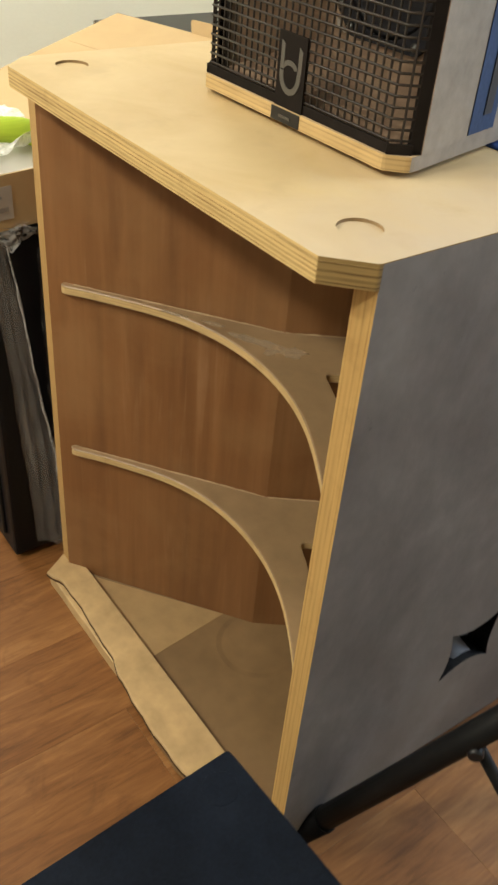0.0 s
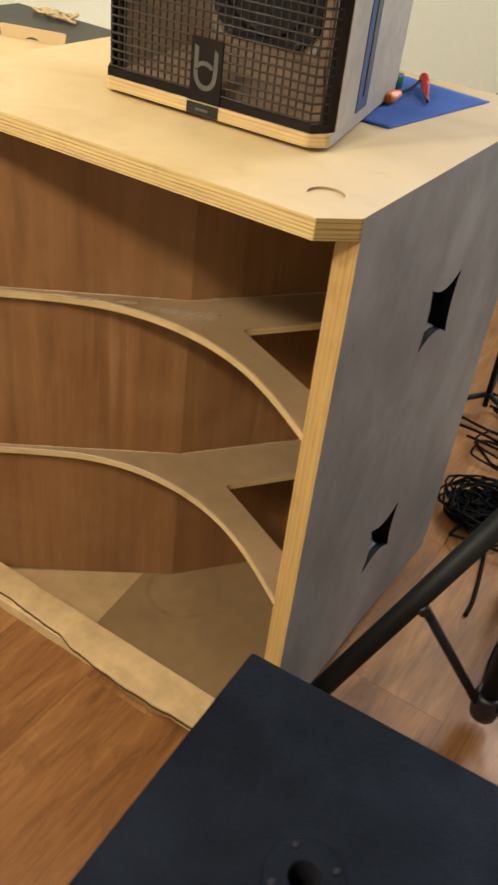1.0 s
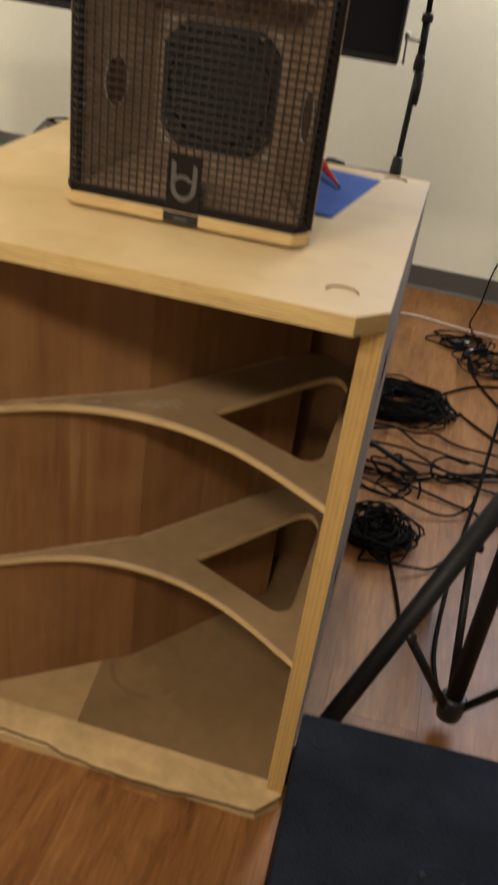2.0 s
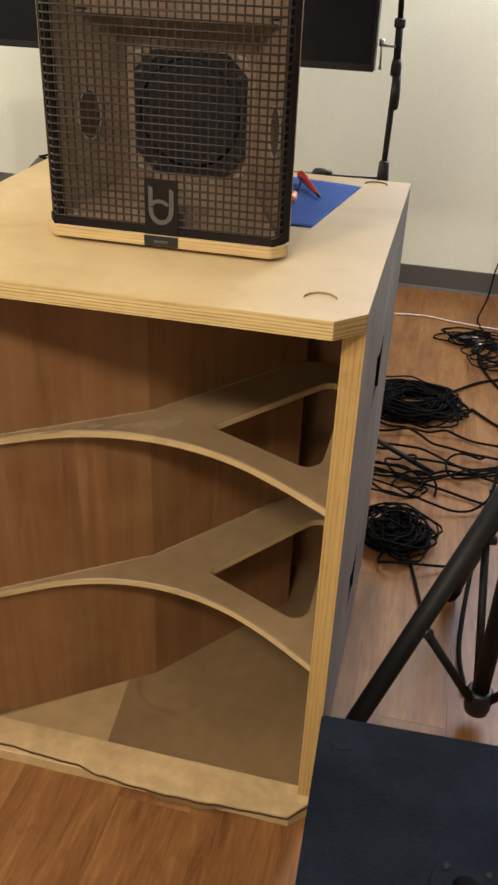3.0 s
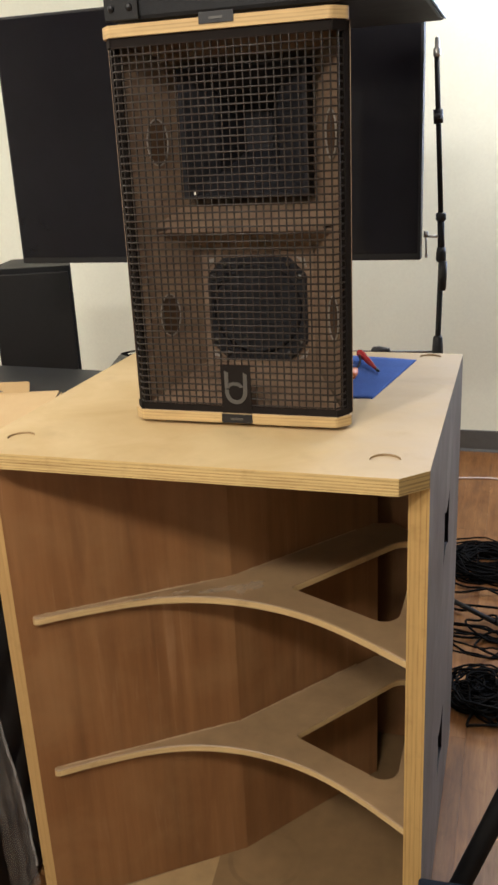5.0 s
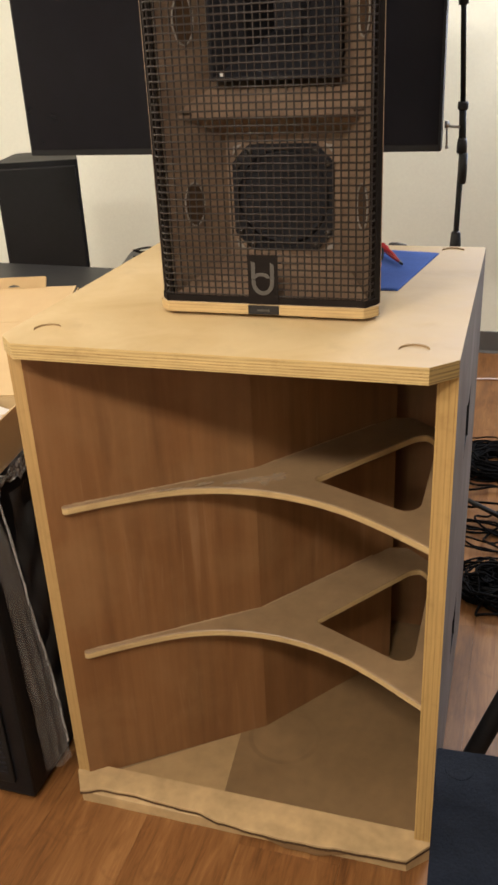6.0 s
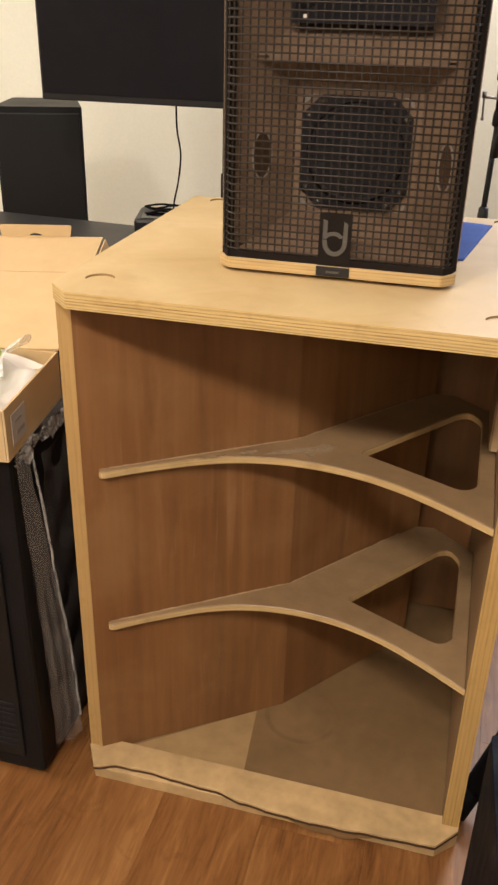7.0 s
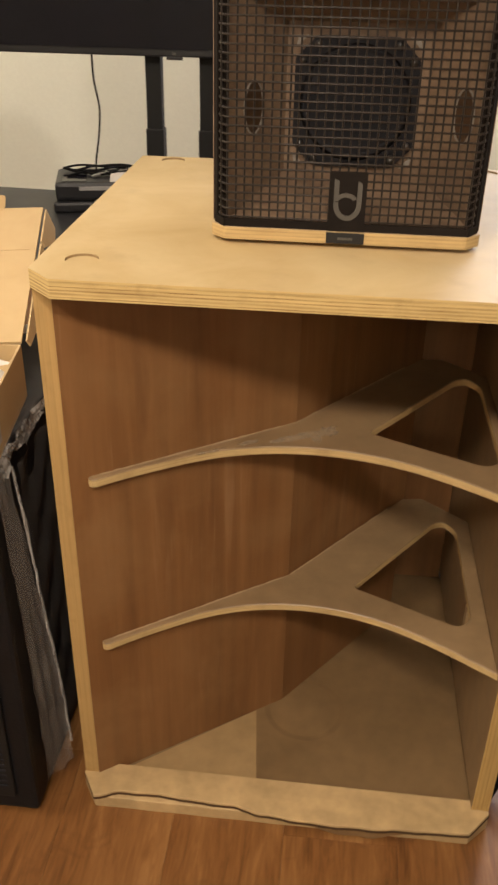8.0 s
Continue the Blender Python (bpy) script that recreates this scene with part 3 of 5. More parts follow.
def eased(knots, x):
    for (a, p), (c, q) in zip(knots, knots[1:]):
        if x <= c:
            t = max(0.0, (x - a) / (c - a))
            t = t * t * (3 - 2 * t)
            return p + (q - p) * t
    return knots[-1][1]


def sill_front(x):
    """The worn, wavy front edge of the sill."""
    return eased(SILL_KNOTS, x) + 0.0007 * math.sin(x * 90) + 0.0004 * math.sin(x * 233)


def foot_front(x):
    return -0.003 + 0.0004 * math.sin(x * 61)


def front_board(z0, z1, front, inset, bevel):
    """A board along the front with chamfered corners and the given front edge."""
    k = 64
    xa, xb = XL + CH * 0.75, XR - CH
    out = [(XL + 0.002 + inset, 0.0615), (XL + inset, CH + 0.002)]
    out += [(XL + inset + (xa - XL - inset) * i / 4, CH * (1 - i / 4) + (front(xa) + inset) * i / 4) for i in range(5)]
    out += [(xa + (xb - xa) * i / k, front(xa + (xb - xa) * i / k) + inset) for i in range(1, k)]
    out += [(xb + (CH - inset) * i / 4, (CH - 0.004) * i / 4 + (front(xb) + inset) * (1 - i / 4)) for i in range(5)]
    out += [(XR - inset, CH + 0.008), (XR - 0.002 - inset, 0.058)]
    bm = bmesh.new()
    lo = [bm.verts.new((x, y, z0)) for x, y in out]
    hi = [bm.verts.new((x, y, z1)) for x, y in out]
    for i in range(len(out)):
        j = (i + 1) % len(out)
        bm.faces.new((lo[i], lo[j], hi[j], hi[i]))
    bm.faces.new(hi), bm.faces.new(lo[::-1])
    bmesh.ops.recalc_face_normals(bm, faces=bm.faces)
    if bevel:
        rim = [e for e in bm.edges if e.verts[0] in hi and e.verts[1] in hi and max(e.verts[0].co.y, e.verts[1].co.y) < 0.036]
        bmesh.ops.bevel(bm, geom=rim, offset=bevel, segments=2, affect="EDGES", profile=0.5)
    return bm


sill = part("front_sill", front_board(0.0300, 0.0345, sill_front, 0.0, 0.0016), M_SILL, CAB, "worn plywood sill with a wavy front edge, chamfered corners")
# Solid dark strip, slightly proud, in place of the shaded gap.
part("sill_gap", front_board(0.0247, 0.0299, sill_front, -0.0007, 0), M_GAP, CAB, "dark strip standing for the shaded gap under the worn sill")
part("foot_board", front_board(0.0, 0.0245, foot_front, 0.0, 0.002), M_SILL, CAB, "pale foot board under the sill")
# the split brown edge of the sill, hanging over the foot board
SPLIT_KNOTS = ((-0.305, 0.0285), (-0.26, 0.017), (-0.215, 0.007), (-0.16, 0.0055), (-0.125, 0.013), (-0.085, 0.0275))
bs = bmesh.new()
rows = []
for i in range(45):
    x = -0.305 + 0.22 * i / 44
    y, zb = sill_front(x), eased(SPLIT_KNOTS, x) + 0.0006 * math.sin(x * 160)
    rows.append([bs.verts.new(p) for p in ((x, y + 0.0006, 0.0298), (x, y + 0.0030, zb), (x, y + 0.0085, zb), (x, y + 0.0085, 0.0298))])
for a, b in zip(rows, rows[1:]):
    for k in range(4):
        bs.faces.new((a[k], b[k], b[(k + 1) % 4], a[(k + 1) % 4]))
bs.faces.new(rows[0]), bs.faces.new(rows[-1][::-1])
bmesh.ops.recalc_face_normals(bs, faces=bs.faces)
part("split_edge", bs, M_SPLIT, sill, "brown split veneer hanging from the sill")

# folded horn: two brown boards, ending at an open throat
P0, P1, P2 = (-0.648, 0.0385), (-0.336, 0.264), (-0.113, 0.556)
part("horn_panel", upright(P0, P1, 0.0222, H - T - 0.001, 0.018), M_HORN, CAB, "reddish brown plywood horn wall")
part("horn_panel", upright((P1[0] - 0.0002, P1[1] - 0.0002), P2, 0.0222, H - T - 0.001, 0.018), M_HORN, CAB, "reddish brown plywood horn wall")


def brace(z):
    front = [(-0.612, 0.0490), (-0.575, 0.0775), (-0.528, 0.1095), (-0.482, 0.138), (-0.437, 0.159), (-0.389, 0.1735), (-0.341, 0.181), (-0.292, 0.182),
             (-0.243, 0.177), (-0.195, 0.166), (-0.148, 0.149), (-0.104, 0.127), (-0.060, 0.101), (-0.020, 0.075), (0.0075, 0.057)]
    front = [(p.x, p.y) for p in smooth_path([(x, y, 0) for x, y in front], 3)]
    back = [(0.0075, 0.475), (-0.078, 0.548), (-0.118, 0.5415), (-0.3355, 0.2635), (-0.6170, 0.0620), (-0.6235, 0.0580), (-0.6258, 0.0535), (-0.6235, 0.0490), (-0.6185, 0.0468)]
    tri = rounded([(-0.220, 0.243), (-0.043, 0.160), (-0.020, 0.180), (-0.018, 0.440), (-0.040, 0.470), (-0.062, 0.460)], [0.012, 0.03, 0.02, 0.02, 0.018, 0.01], 4)
    bm = plate(front + back, z - 0.0145, z, [tri], None, 0.0015)
    return part("brace", bm, [M_SHELF, M_SHELF_EDGE], CAB, "curved plywood brace with a triangular cut-out", level_face)


brace_up = brace(0.652)
brace_low = brace(0.337)
# Added thin pale lines where each brace meets the horn wall.
jitter = random.Random(3)
for br, z in ((brace_up, 0.6524), (brace_low, 0.3374)):
    for (ax, ay), (bx, by) in (((-0.610, 0.0645), (-0.337, 0.2615)), ((-0.334, 0.2640), (-0.150, 0.5020))):
        pts, rad = [], []
        for i in range(41):
            u = i / 40
            pts.append((ax + (bx - ax) * u + jitter.uniform(-0.0006, 0.0006) + 0.0008, ay + (by - ay) * u - 0.0008, z))
            rad.append(0.0006 + 0.0011 * jitter.random())
        part("glue_bead", tube(pts, 0.001, 5, None, True, rad), M_JOINT, br, "thin pale line along the joint")
glue = random.Random(5)
for gx, gy, gl, gw, ga in ((-0.330, 0.212, 0.070, 0.018, 28), (-0.285, 0.238, 0.040, 0.026, 50), (-0.360, 0.196, 0.030, 0.010, 20), (-0.300, 0.210, 0.020, 0.014, 80), (-0.46, 0.150, 0.040, 0.008, 32), (-0.405, 0.185, 0.034, 0.009, 30)):
    ring = []
    for k in range(22):
        a = 2 * math.pi * k / 22
        r = 1 + 0.35 * glue.uniform(-1, 1)
        u, v = gl * 0.5 * r * math.cos(a), gw * 0.5 * r * math.sin(a)
        ca, sa = math.cos(radians(ga)), math.sin(radians(ga))
        ring.append((gx + u * ca - v * sa, gy + u * sa + v * ca))
    part("glue_smear", plate(ring, 0.6522, 0.6528), M_GLUE, brace_up, "dried pale glue smear")

# Thin sheet that paints the lit patch onto the horn floor.
part("floor_piece", plate([(-0.600, 0.0665), (-0.368, 0.0625), (-0.384, 0.2285)], 0.0205, 0.0226), M_HLIT, CAB, "lit patch of the horn floor, painted as paler plywood")
part("ring_mark", plate(circle_pts(-0.29, 0.243, 0.078, 40), 0.0221, 0.0223, [circle_pts(-0.29, 0.243, 0.068, 40)]), M_RING, CAB, "faint round mark on the horn floor")

# ---- the loudspeaker on the cabinet ----
SX0, SX1, SY0, SY1, SZ0, SZ1 = -0.466, -0.099, 0.180, 0.545, H, 1.572
SPK = thing("loudspeaker", (-0.278, 0.36, H), "bare plywood loudspeaker with black wire-mesh grille, standing on the cabinet", "loudspeaker")
sp_shape = [(SX0, SY0 + 0.022), (SX0 + 0.021, SY0), (SX1 - 0.021, SY0), (SX1, SY0 + 0.022), (SX1 - 0.071, SY1), (SX0 + 0.071, SY1)]
PT = 0.0225


def spk_pick(f):
    if abs(f.normal.z) > 0.7:
        return 0
    return 1 if f.normal.y < -0.3 else 2


for z in (SZ0 + 0.0065, SZ1 - PT):
    part("end_plate", plate(rounded(sp_shape, [0.006, 0.004, 0.004, 0.006, 0.004, 0.004], 2), z, z + PT - 0.0065), [M_PLY, M_EDGE_SPK, M_SPKSIDE], SPK, "bare birch end plate, chamfered corners", spk_pick)
for fx, fy in ((SX0 + 0.05, SY0 + 0.045), (SX1 - 0.05, SY0 + 0.045), (SX0 + 0.1, SY1 - 0.04), (SX1 - 0.1, SY1 - 0.04)):
    part("rubber_foot", lathe([(0.016, 0.0), (0.017, 0.0066)], Matrix.Translation((fx, fy, SZ0)), 18), M_RUBBER, SPK)
ZA, ZB = SZ0 + PT + 0.0002, SZ1 - PT - 0.0002
for sx, sgn in ((SX1, 1), (SX0, -1)):
    p, q = (sx - 0.0012 * sgn, SY0 + 0.036), (sx - 0.0705 * sgn, SY1 - 0.001)
    sp = part("side_wall", upright(p, q, ZA, ZB, 0.015, sgn), [M_SPKSIDE, M_BAFFLE], SPK, "side wall in thin grey-beige primer", lambda f: 1 if f.normal.y < -0.8 else 0)
    d = (Vector(q) - Vector(p)).normalized()
    nrm = Vector((d.y, -d.x)) * sgn
    a = Vector(p) + d * 0.088 - nrm * 0.0014
    b = a + d * 0.054
    part("blue_strip", upright(tuple(a), tuple(b), ZA + 0.004, ZB - 0.03, 0.0025, -sgn), M_BLUE, sp, "blue foam strip along the side")
    a2 = Vector(p) + d * 0.112 + nrm * 0.0013
    part("slot", upright(tuple(a2), tuple(a2 + d * 0.016), ZA + 0.022, ZB - 0.05, 0.001, -sgn), M_BLACKPLASTIC, sp, "dark slot in the strip")
    rx = sx - 0.079 * sgn
    part("rear_rail", box(min(rx, rx - 0.014 * sgn), max(rx, rx - 0.014 * sgn), SY1 + 0.0005, SY1 + 0.022, ZA + 0.045, ZB - 0.045, 0.003), M_BLACK, SPK, "black metal rail on the back")
part("back_wall", box(SX0 + 0.088, SX1 - 0.088, SY1 - 0.016, SY1 - 0.001, ZA, ZB), M_SPKSIDE, SPK)
# inner baffle with sloping cheeks, a middle bar, two drivers
YF, YD = SY0 + 0.03, 0.318
CXS = -0.279
ZM = 1.272
for sgn in (1, -1):
    p = (CXS + (0.166 if sgn > 0 else -0.172), YF + 0.012)
    q = (CXS + sgn * 0.097, YD + 0.002)
    chk = part("cheek", upright(p, q, ZA, ZB, 0.008, sgn * -1), M_BAFFLE, SPK, "sloping raw plywood cheek")
    d = (Vector(q) - Vector(p)).normalized()
    inner = Vector((d.y, -d.x)) * -sgn
    for zc in (1.132, 1.405):
        mid = Vector(p) + d * (0.036 if sgn > 0 else 0.054) + inner * 0.0008
        lay = Matrix.Translation((mid.x, mid.y, zc)) @ Matrix(((d.x, 0, inner.x, 0), (d.y, 0, inner.y, 0), (0, 1, 0, 0), (0, 0, 0, 1)))
        # Flat disc; the shaded opening of the port is only its dark colour.
        port = part("port", plate(circle_pts(0, 0, 0.018, 24, ry=0.034), 0, 0.0012, (), lay), M_GAP, chk, "dark oval port")
        part("port_ring", plate(circle_pts(0, 0, 0.0195, 24, ry=0.0355), 0.0013, 0.0035, [circle_pts(0, 0, 0.0176, 24, ry=0.0336)], lay), M_RIM, port, "thin bright rim")
LAYB = Matrix(((1, 0, 0, 0), (0, 0, -1, 0), (0, 1, 0, 0), (0, 0, 0, 1)))
part("baffle", plate([(CXS - 0.097, ZA), (CXS + 0.097, ZA), (CXS + 0.097, ZB), (CXS - 0.097, ZB)], -YD - 0.012, -YD, [circle_pts(CXS, 1.134, 0.080, 28), circle_pts(CXS, 1.415, 0.072, 28)], LAYB), M_BAFFLE, SPK, "raw plywood baffle")
part("middle_bar", box(CXS - 0.128, CXS + 0.128, 0.252, YD - 0.001, ZM - 0.0045, ZM + 0.0045), M_BAFFLE, SPK)
# sloping boards at the foot, the middle and the head of the two chambers
for (ya, za), (yb, zb) in (((YF - 0.004, ZA + 0.0045), (YD - 0.001, 1.040)), ((0.2515, ZM - 0.0047), (YD - 0.001, 1.236)), ((0.2515, ZM + 0.0047), (YD - 0.001, 1.318)), ((YF - 0.004, ZB - 0.0045), (YD - 0.001, 1.512))):
    bs = bmesh.new()
    wa = min(0.163, 0.097 + (YD + 0.002 - ya) * 0.80)
    wb = 0.0965
    sgn = 1 if zb > za else -1
    vs = [bs.verts.new(p) for p in ((CXS - wa, ya, za), (CXS + wa, ya, za), (CXS + wb, yb, zb), (CXS - wb, yb, zb))]
    vt = [bs.verts.new((v.co.x, v.co.y, v.co.z - 0.003 * sgn)) for v in vs]
    bs.faces.new(vs), bs.faces.new(vt[::-1])
    for k in range(4):
        bs.faces.new((vs[k], vt[k], vt[(k + 1) % 4], vs[(k + 1) % 4]))
    bmesh.ops.recalc_face_normals(bs, faces=bs.faces)
    part("slope_board", bs, M_BAFFLE, SPK, "sloping raw plywood board")
for zc in (1.134,):
    s8 = 0.0855
    oct8 = rounded([(CXS + s8 * a, zc + s8 * c) for a, c in ((-1, -0.66), (-0.66, -1), (0.66, -1), (1, -0.66), (1, 0.66), (0.66, 1), (-0.66, 1), (-1, 0.66))], 0.004, 2)
    fr = part("woofer", plate(oct8, -YD + 0.001, -YD + 0.006, [circle_pts(CXS, zc, 0.0775, 36)], LAYB), M_CONE, SPK, "black square-framed woofer")
    part("cone", lathe([(0.0, 0.0), (0.018, 0.004), (0.024, 0.001), (0.065, 0.024), (0.070, 0.031), (0.0785, 0.028)][::-1], Matrix.Translation((CXS, YD + 0.026, zc)) @ Matrix.Rotation(radians(90), 4, "X"), 36), M_CONE, fr, "black paper cone")
    part("dust_cap", lathe([(0.022, 0.0), (0.018, 0.008), (0.009, 0.013), (0.0, 0.0145)], Matrix.Translation((CXS, YD + 0.023, zc)) @ Matrix.Rotation(radians(90), 4, "X"), 20), M_BLACKPLASTIC, fr, "glossy dust cap")
    for sx, sz in ((-1, -1), (1, -1), (1, 1), (-1, 1)):
        ear = [(CXS + sx * s8 * a, zc + sz * s8 * c) for a, c in ((0.80, 1.0), (0.965, 0.965), (1.0, 0.80))]
        part("corner_ear", plate(ear if sx * sz < 0 else ear[::-1], -YD + 0.001, -YD + 0.003, (), LAYB), M_RIM, fr, "pale steel corner of the woofer frame")
    for k in range(4):
        for da in (-9, 9):
            a = radians(45 + 90 * k + da)
            part("screw", lathe([(0.0055, 0), (0.0055, 0.003), (0.0, 0.0045)], Matrix.Translation((CXS + 0.093 * math.cos(a), YD - 0.0062, zc + 0.093 * math.sin(a))) @ Matrix.Rotation(radians(90), 4, "X"), 8), M_DARKSTEEL, fr)
# the horn of the upper unit: a dark square flare
hb = bmesh.new()
sq = [[hb.verts.new((CXS + sx * w, y, 1.415 + sz * h)) for sx, sz in ((-1, -1), (1, -1), (1, 1), (-1, 1))] for w, h, y in ((0.102, 0.098, YD - 0.046), (0.096, 0.092, YD - 0.046), (0.050, 0.060, YD - 0.010), (0.022, 0.030, YD + 0.05))]
for a, b in zip(sq, sq[1:]):
    for k in range(4):
        hb.faces.new((a[k], a[(k + 1) % 4], b[(k + 1) % 4], b[k]))
hb.faces.new(sq[-1])
outer = [hb.verts.new((v.co.x, YD - 0.001, v.co.z)) for v in sq[0]]
for k in range(4):
    hb.faces.new((outer[k], outer[(k + 1) % 4], sq[0][(k + 1) % 4], sq[0][k]))
hn = part("horn_flare", hb, M_CONE, SPK, "black square horn flare")
part("indicator", box(CXS - 0.083, CXS - 0.078, YD - 0.052, YD - 0.047, 1.324, 1.329), M_WHITE, hn, "tiny white mark")

# wire-mesh grille with folded rims
WIRE, GI = 0.00145, 0.0060
gx0, gx1, gz0, gz1 = SX0 + 0.019 + GI * 0.5, SX1 - 0.019 - GI * 0.5, ZA + 0.002, ZB - 0.002
GY = SY0 + 0.0062
gb = bmesh.new()
nx, nz = 28, 50
for i in range(nx + 1):
    x = gx0 + 0.002 + (gx1 - gx0 - 0.004) * i / nx
    tube([(x, GY + 0.001, gz0 + 0.006), (x, GY + 0.001, gz1 - 0.006)], WIRE, 5, gb, False)
for j in range(nz + 1):
    z = gz0 + 0.011 + (gz1 - gz0 - 0.022) * j / nz
    pts = [(SX0 + 0.003 + GI, SY0 + 0.032, z), (SX0 + 0.006 + GI, SY0 + 0.022, z), (gx0, GY, z), (gx1, GY, z), (SX1 - 0.006 - GI, SY0 + 0.022, z), (SX1 - 0.003 - GI, SY0 + 0.032, z)]
    tube(pts, WIRE, 5, gb, False)
for sx, sgn in ((SX0, 1), (SX1, -1)):
    tube([(sx + sgn * (0.0085 + GI), SY0 + 0.0165, gz0), (sx + sgn * (0.0085 + GI), SY0 + 0.0165, gz1)], WIRE, 5, gb, False)
gr = part("grille", gb, M_WIRE, SPK, "black square wire-mesh grille")
gr["kind"] = "stuff"
part("grille_rim", box(gx0, gx1, GY - 0.002, GY + 0.002, gz0 - 0.002, gz0 + 0.0085), M_MATTE, gr)
part("grille_rim", box(gx0, gx1, GY - 0.002, GY + 0.002, gz1 - 0.0105, gz1 + 0.002), M_MATTE, gr)
for sx, sgn in ((SX0, 1), (SX1, -1)):
    for z0, z1 in ((gz0 - 0.002, gz0 + 0.0085), (gz1 - 0.0105, gz1 + 0.002)):
        part("grille_rim", upright((sx + sgn * (0.019 + GI * 0.5), GY - 0.002), (sx + sgn * (0.001 + GI), SY0 + 0.0265), z0, z1, 0.003, sgn), M_MATTE, gr)
    part("grille_fold", upright((sx + sgn * (0.0022 + GI), SY0 + 0.0245), (sx + sgn * 0.0022, SY0 + 0.0355), ZA, ZB, 0.003, -sgn), M_MATTE, gr, "folded black rim")
    fx = sorted((sx + sgn * 0.0042, sx + sgn * 0.020))
    part("grille_flange", box(fx[0], fx[1], SY0 + 0.0325, SY0 + 0.0352, ZA, ZB), M_MATTE, gr)
# badge plate with a plain device, and the clips top and bottom
BX = -0.281
pl = part("badge_plate", box(BX - 0.0245, BX + 0.0245, GY - 0.0042, GY - 0.0022, gz0 - 0.002, gz0 + 0.077), M_MATTE, gr, "black badge plate")
LAYG = Matrix(((1, 0, 0, 0), (0, 0, 1, GY - 0.0052), (0, 1, 0, 0), (0, 0, 0, 1)))
def arc_band(cx, cz, r, w, a0, a1, sz=1.0):
    """A bent band: part of a ring, w wide."""
    steps = [a0 + (a1 - a0) * i / 18 for i in range(19)]
    outer = [(cx + r * math.cos(radians(a)), cz + r * sz * math.sin(radians(a))) for a in steps]
    inner = [(cx + (r - w) * math.cos(radians(a)), cz + (r * sz - w) * math.sin(radians(a))) for a in reversed(steps)]
    return outer + inner


BZC = gz0 + 0.0345
part("badge_mark", plate(arc_band(BX, BZC, 0.0185, 0.0065, 172, 368, 1.15), 0, 0.001, (), LAYG), M_SILVER, pl, "dull silver looped mark")
part("badge_mark", plate([(BX - 0.0185, BZC + 0.004), (BX - 0.012, BZC + 0.004), (BX - 0.012, BZC + 0.030), (BX - 0.0185, BZC + 0.033)], 0.0002, 0.0012, (), LAYG), M_SILVER, pl)
part("badge_mark", plate(arc_band(BX - 0.002, BZC + 0.004, 0.0145, 0.0055, 15, 165, 0.75), 0.0004, 0.0014, (), LAYG), M_SILVER, pl)
part("badge_mark", plate([(BX + 0.012, BZC + 0.002), (BX + 0.0185, BZC + 0.002), (BX + 0.0185, BZC + 0.027), (BX + 0.0125, BZC + 0.031)], 0.0006, 0.0016, (), LAYG), M_SILVER, pl)
for z in (SZ0 - 0.0, SZ1 - PT):
    cl = part("clip", box(BX - 0.0255, BX + 0.0255, SY0 - 0.0012, SY0 + 0.006, z + 0.0070, z + PT - 0.0005, 0.0006), M_BLACKPLASTIC, SPK, "black clip let into the plate edge")
    part("clip_bar", box(BX - 0.010, BX + 0.010, SY0 - 0.0022, SY0 - 0.0013, z + 0.0125, z + 0.0155), M_SILVER, cl)

# ---- black speaker laid on the loudspeaker ----
OV = thing("black_cabinet", (-0.23, 0.33, SZ1), "black painted speaker cabinet with corner bracket, laid on the loudspeaker", "speaker")
part("body", box(-0.452, 0.0, 0.205, 0.52, SZ1 + 0.0005, SZ1 + 0.30, 0.006), M_BLACKPAINT, OV)
ovf = part("side_film", box(0.0003, 0.003, 0.203, 0.515, SZ1 + 0.002, SZ1 + 0.295, 0.0008), M_LIGHTBLUE, OV, "pale blue facing on the end")
part("film_fold", box(-0.046, 0.0002, 0.2025, 0.2046, SZ1 + 0.002, SZ1 + 0.295, 0.0006), M_LIGHTBLUE, ovf)
brk = part("corner_bracket", box(-0.458, -0.405, 0.199, 0.2045, SZ1 + 0.001, SZ1 + 0.07, 0.002), M_BLACK, OV, "black steel corner bracket")
for dx, dz in ((-0.446, 0.018), (-0.446, 0.05), (-0.418, 0.018), (-0.0, 0.018)):
    part("bolt", lathe([(0.005, 0), (0.005, 0.002), (0.003, 0.004), (0, 0.0045)], Matrix.Translation((dx if dx else 0.0, 0.1985 if dx < -0.1 else 0.2045, SZ1 + dz)) @ Matrix.Rotation(radians(90), 4, "X"), 10), M_BLACKPLASTIC, brk)

# ---- blue cloth and test lead on the cabinet ----
cb = bmesh.new()
nu, nv = 14, 20
grid = []
for i in range(nu + 1):
    row = []
    for j in range(nv + 1):
        u, v = i / nu, j / nv
        left = Vector((-0.142 - 0.081 * v, 0.3665 + 0.316 * v))
        right = Vector((-0.0935 + 0.0435 * v, 0.3675 + 0.284 * v))
        p = left.lerp(right, u)
        z = H + 0.0010 + 0.0014 * (0.5 + 0.5 * noise.noise((p.x * 22, p.y * 22, 1.3)))
        row.append((cb.verts.new((p.x, p.y, z)), cb.verts.new((p.x, p.y, H + 0.0002))))
    grid.append(row)
for i in range(nu):
    for j in range(nv):
        a, b, c, d = grid[i][j], grid[i + 1][j], grid[i + 1][j + 1], grid[i][j + 1]
        cb.faces.new((a[0], b[0], c[0], d[0])).smooth = True
        cb.faces.new((d[1], c[1], b[1], a[1]))
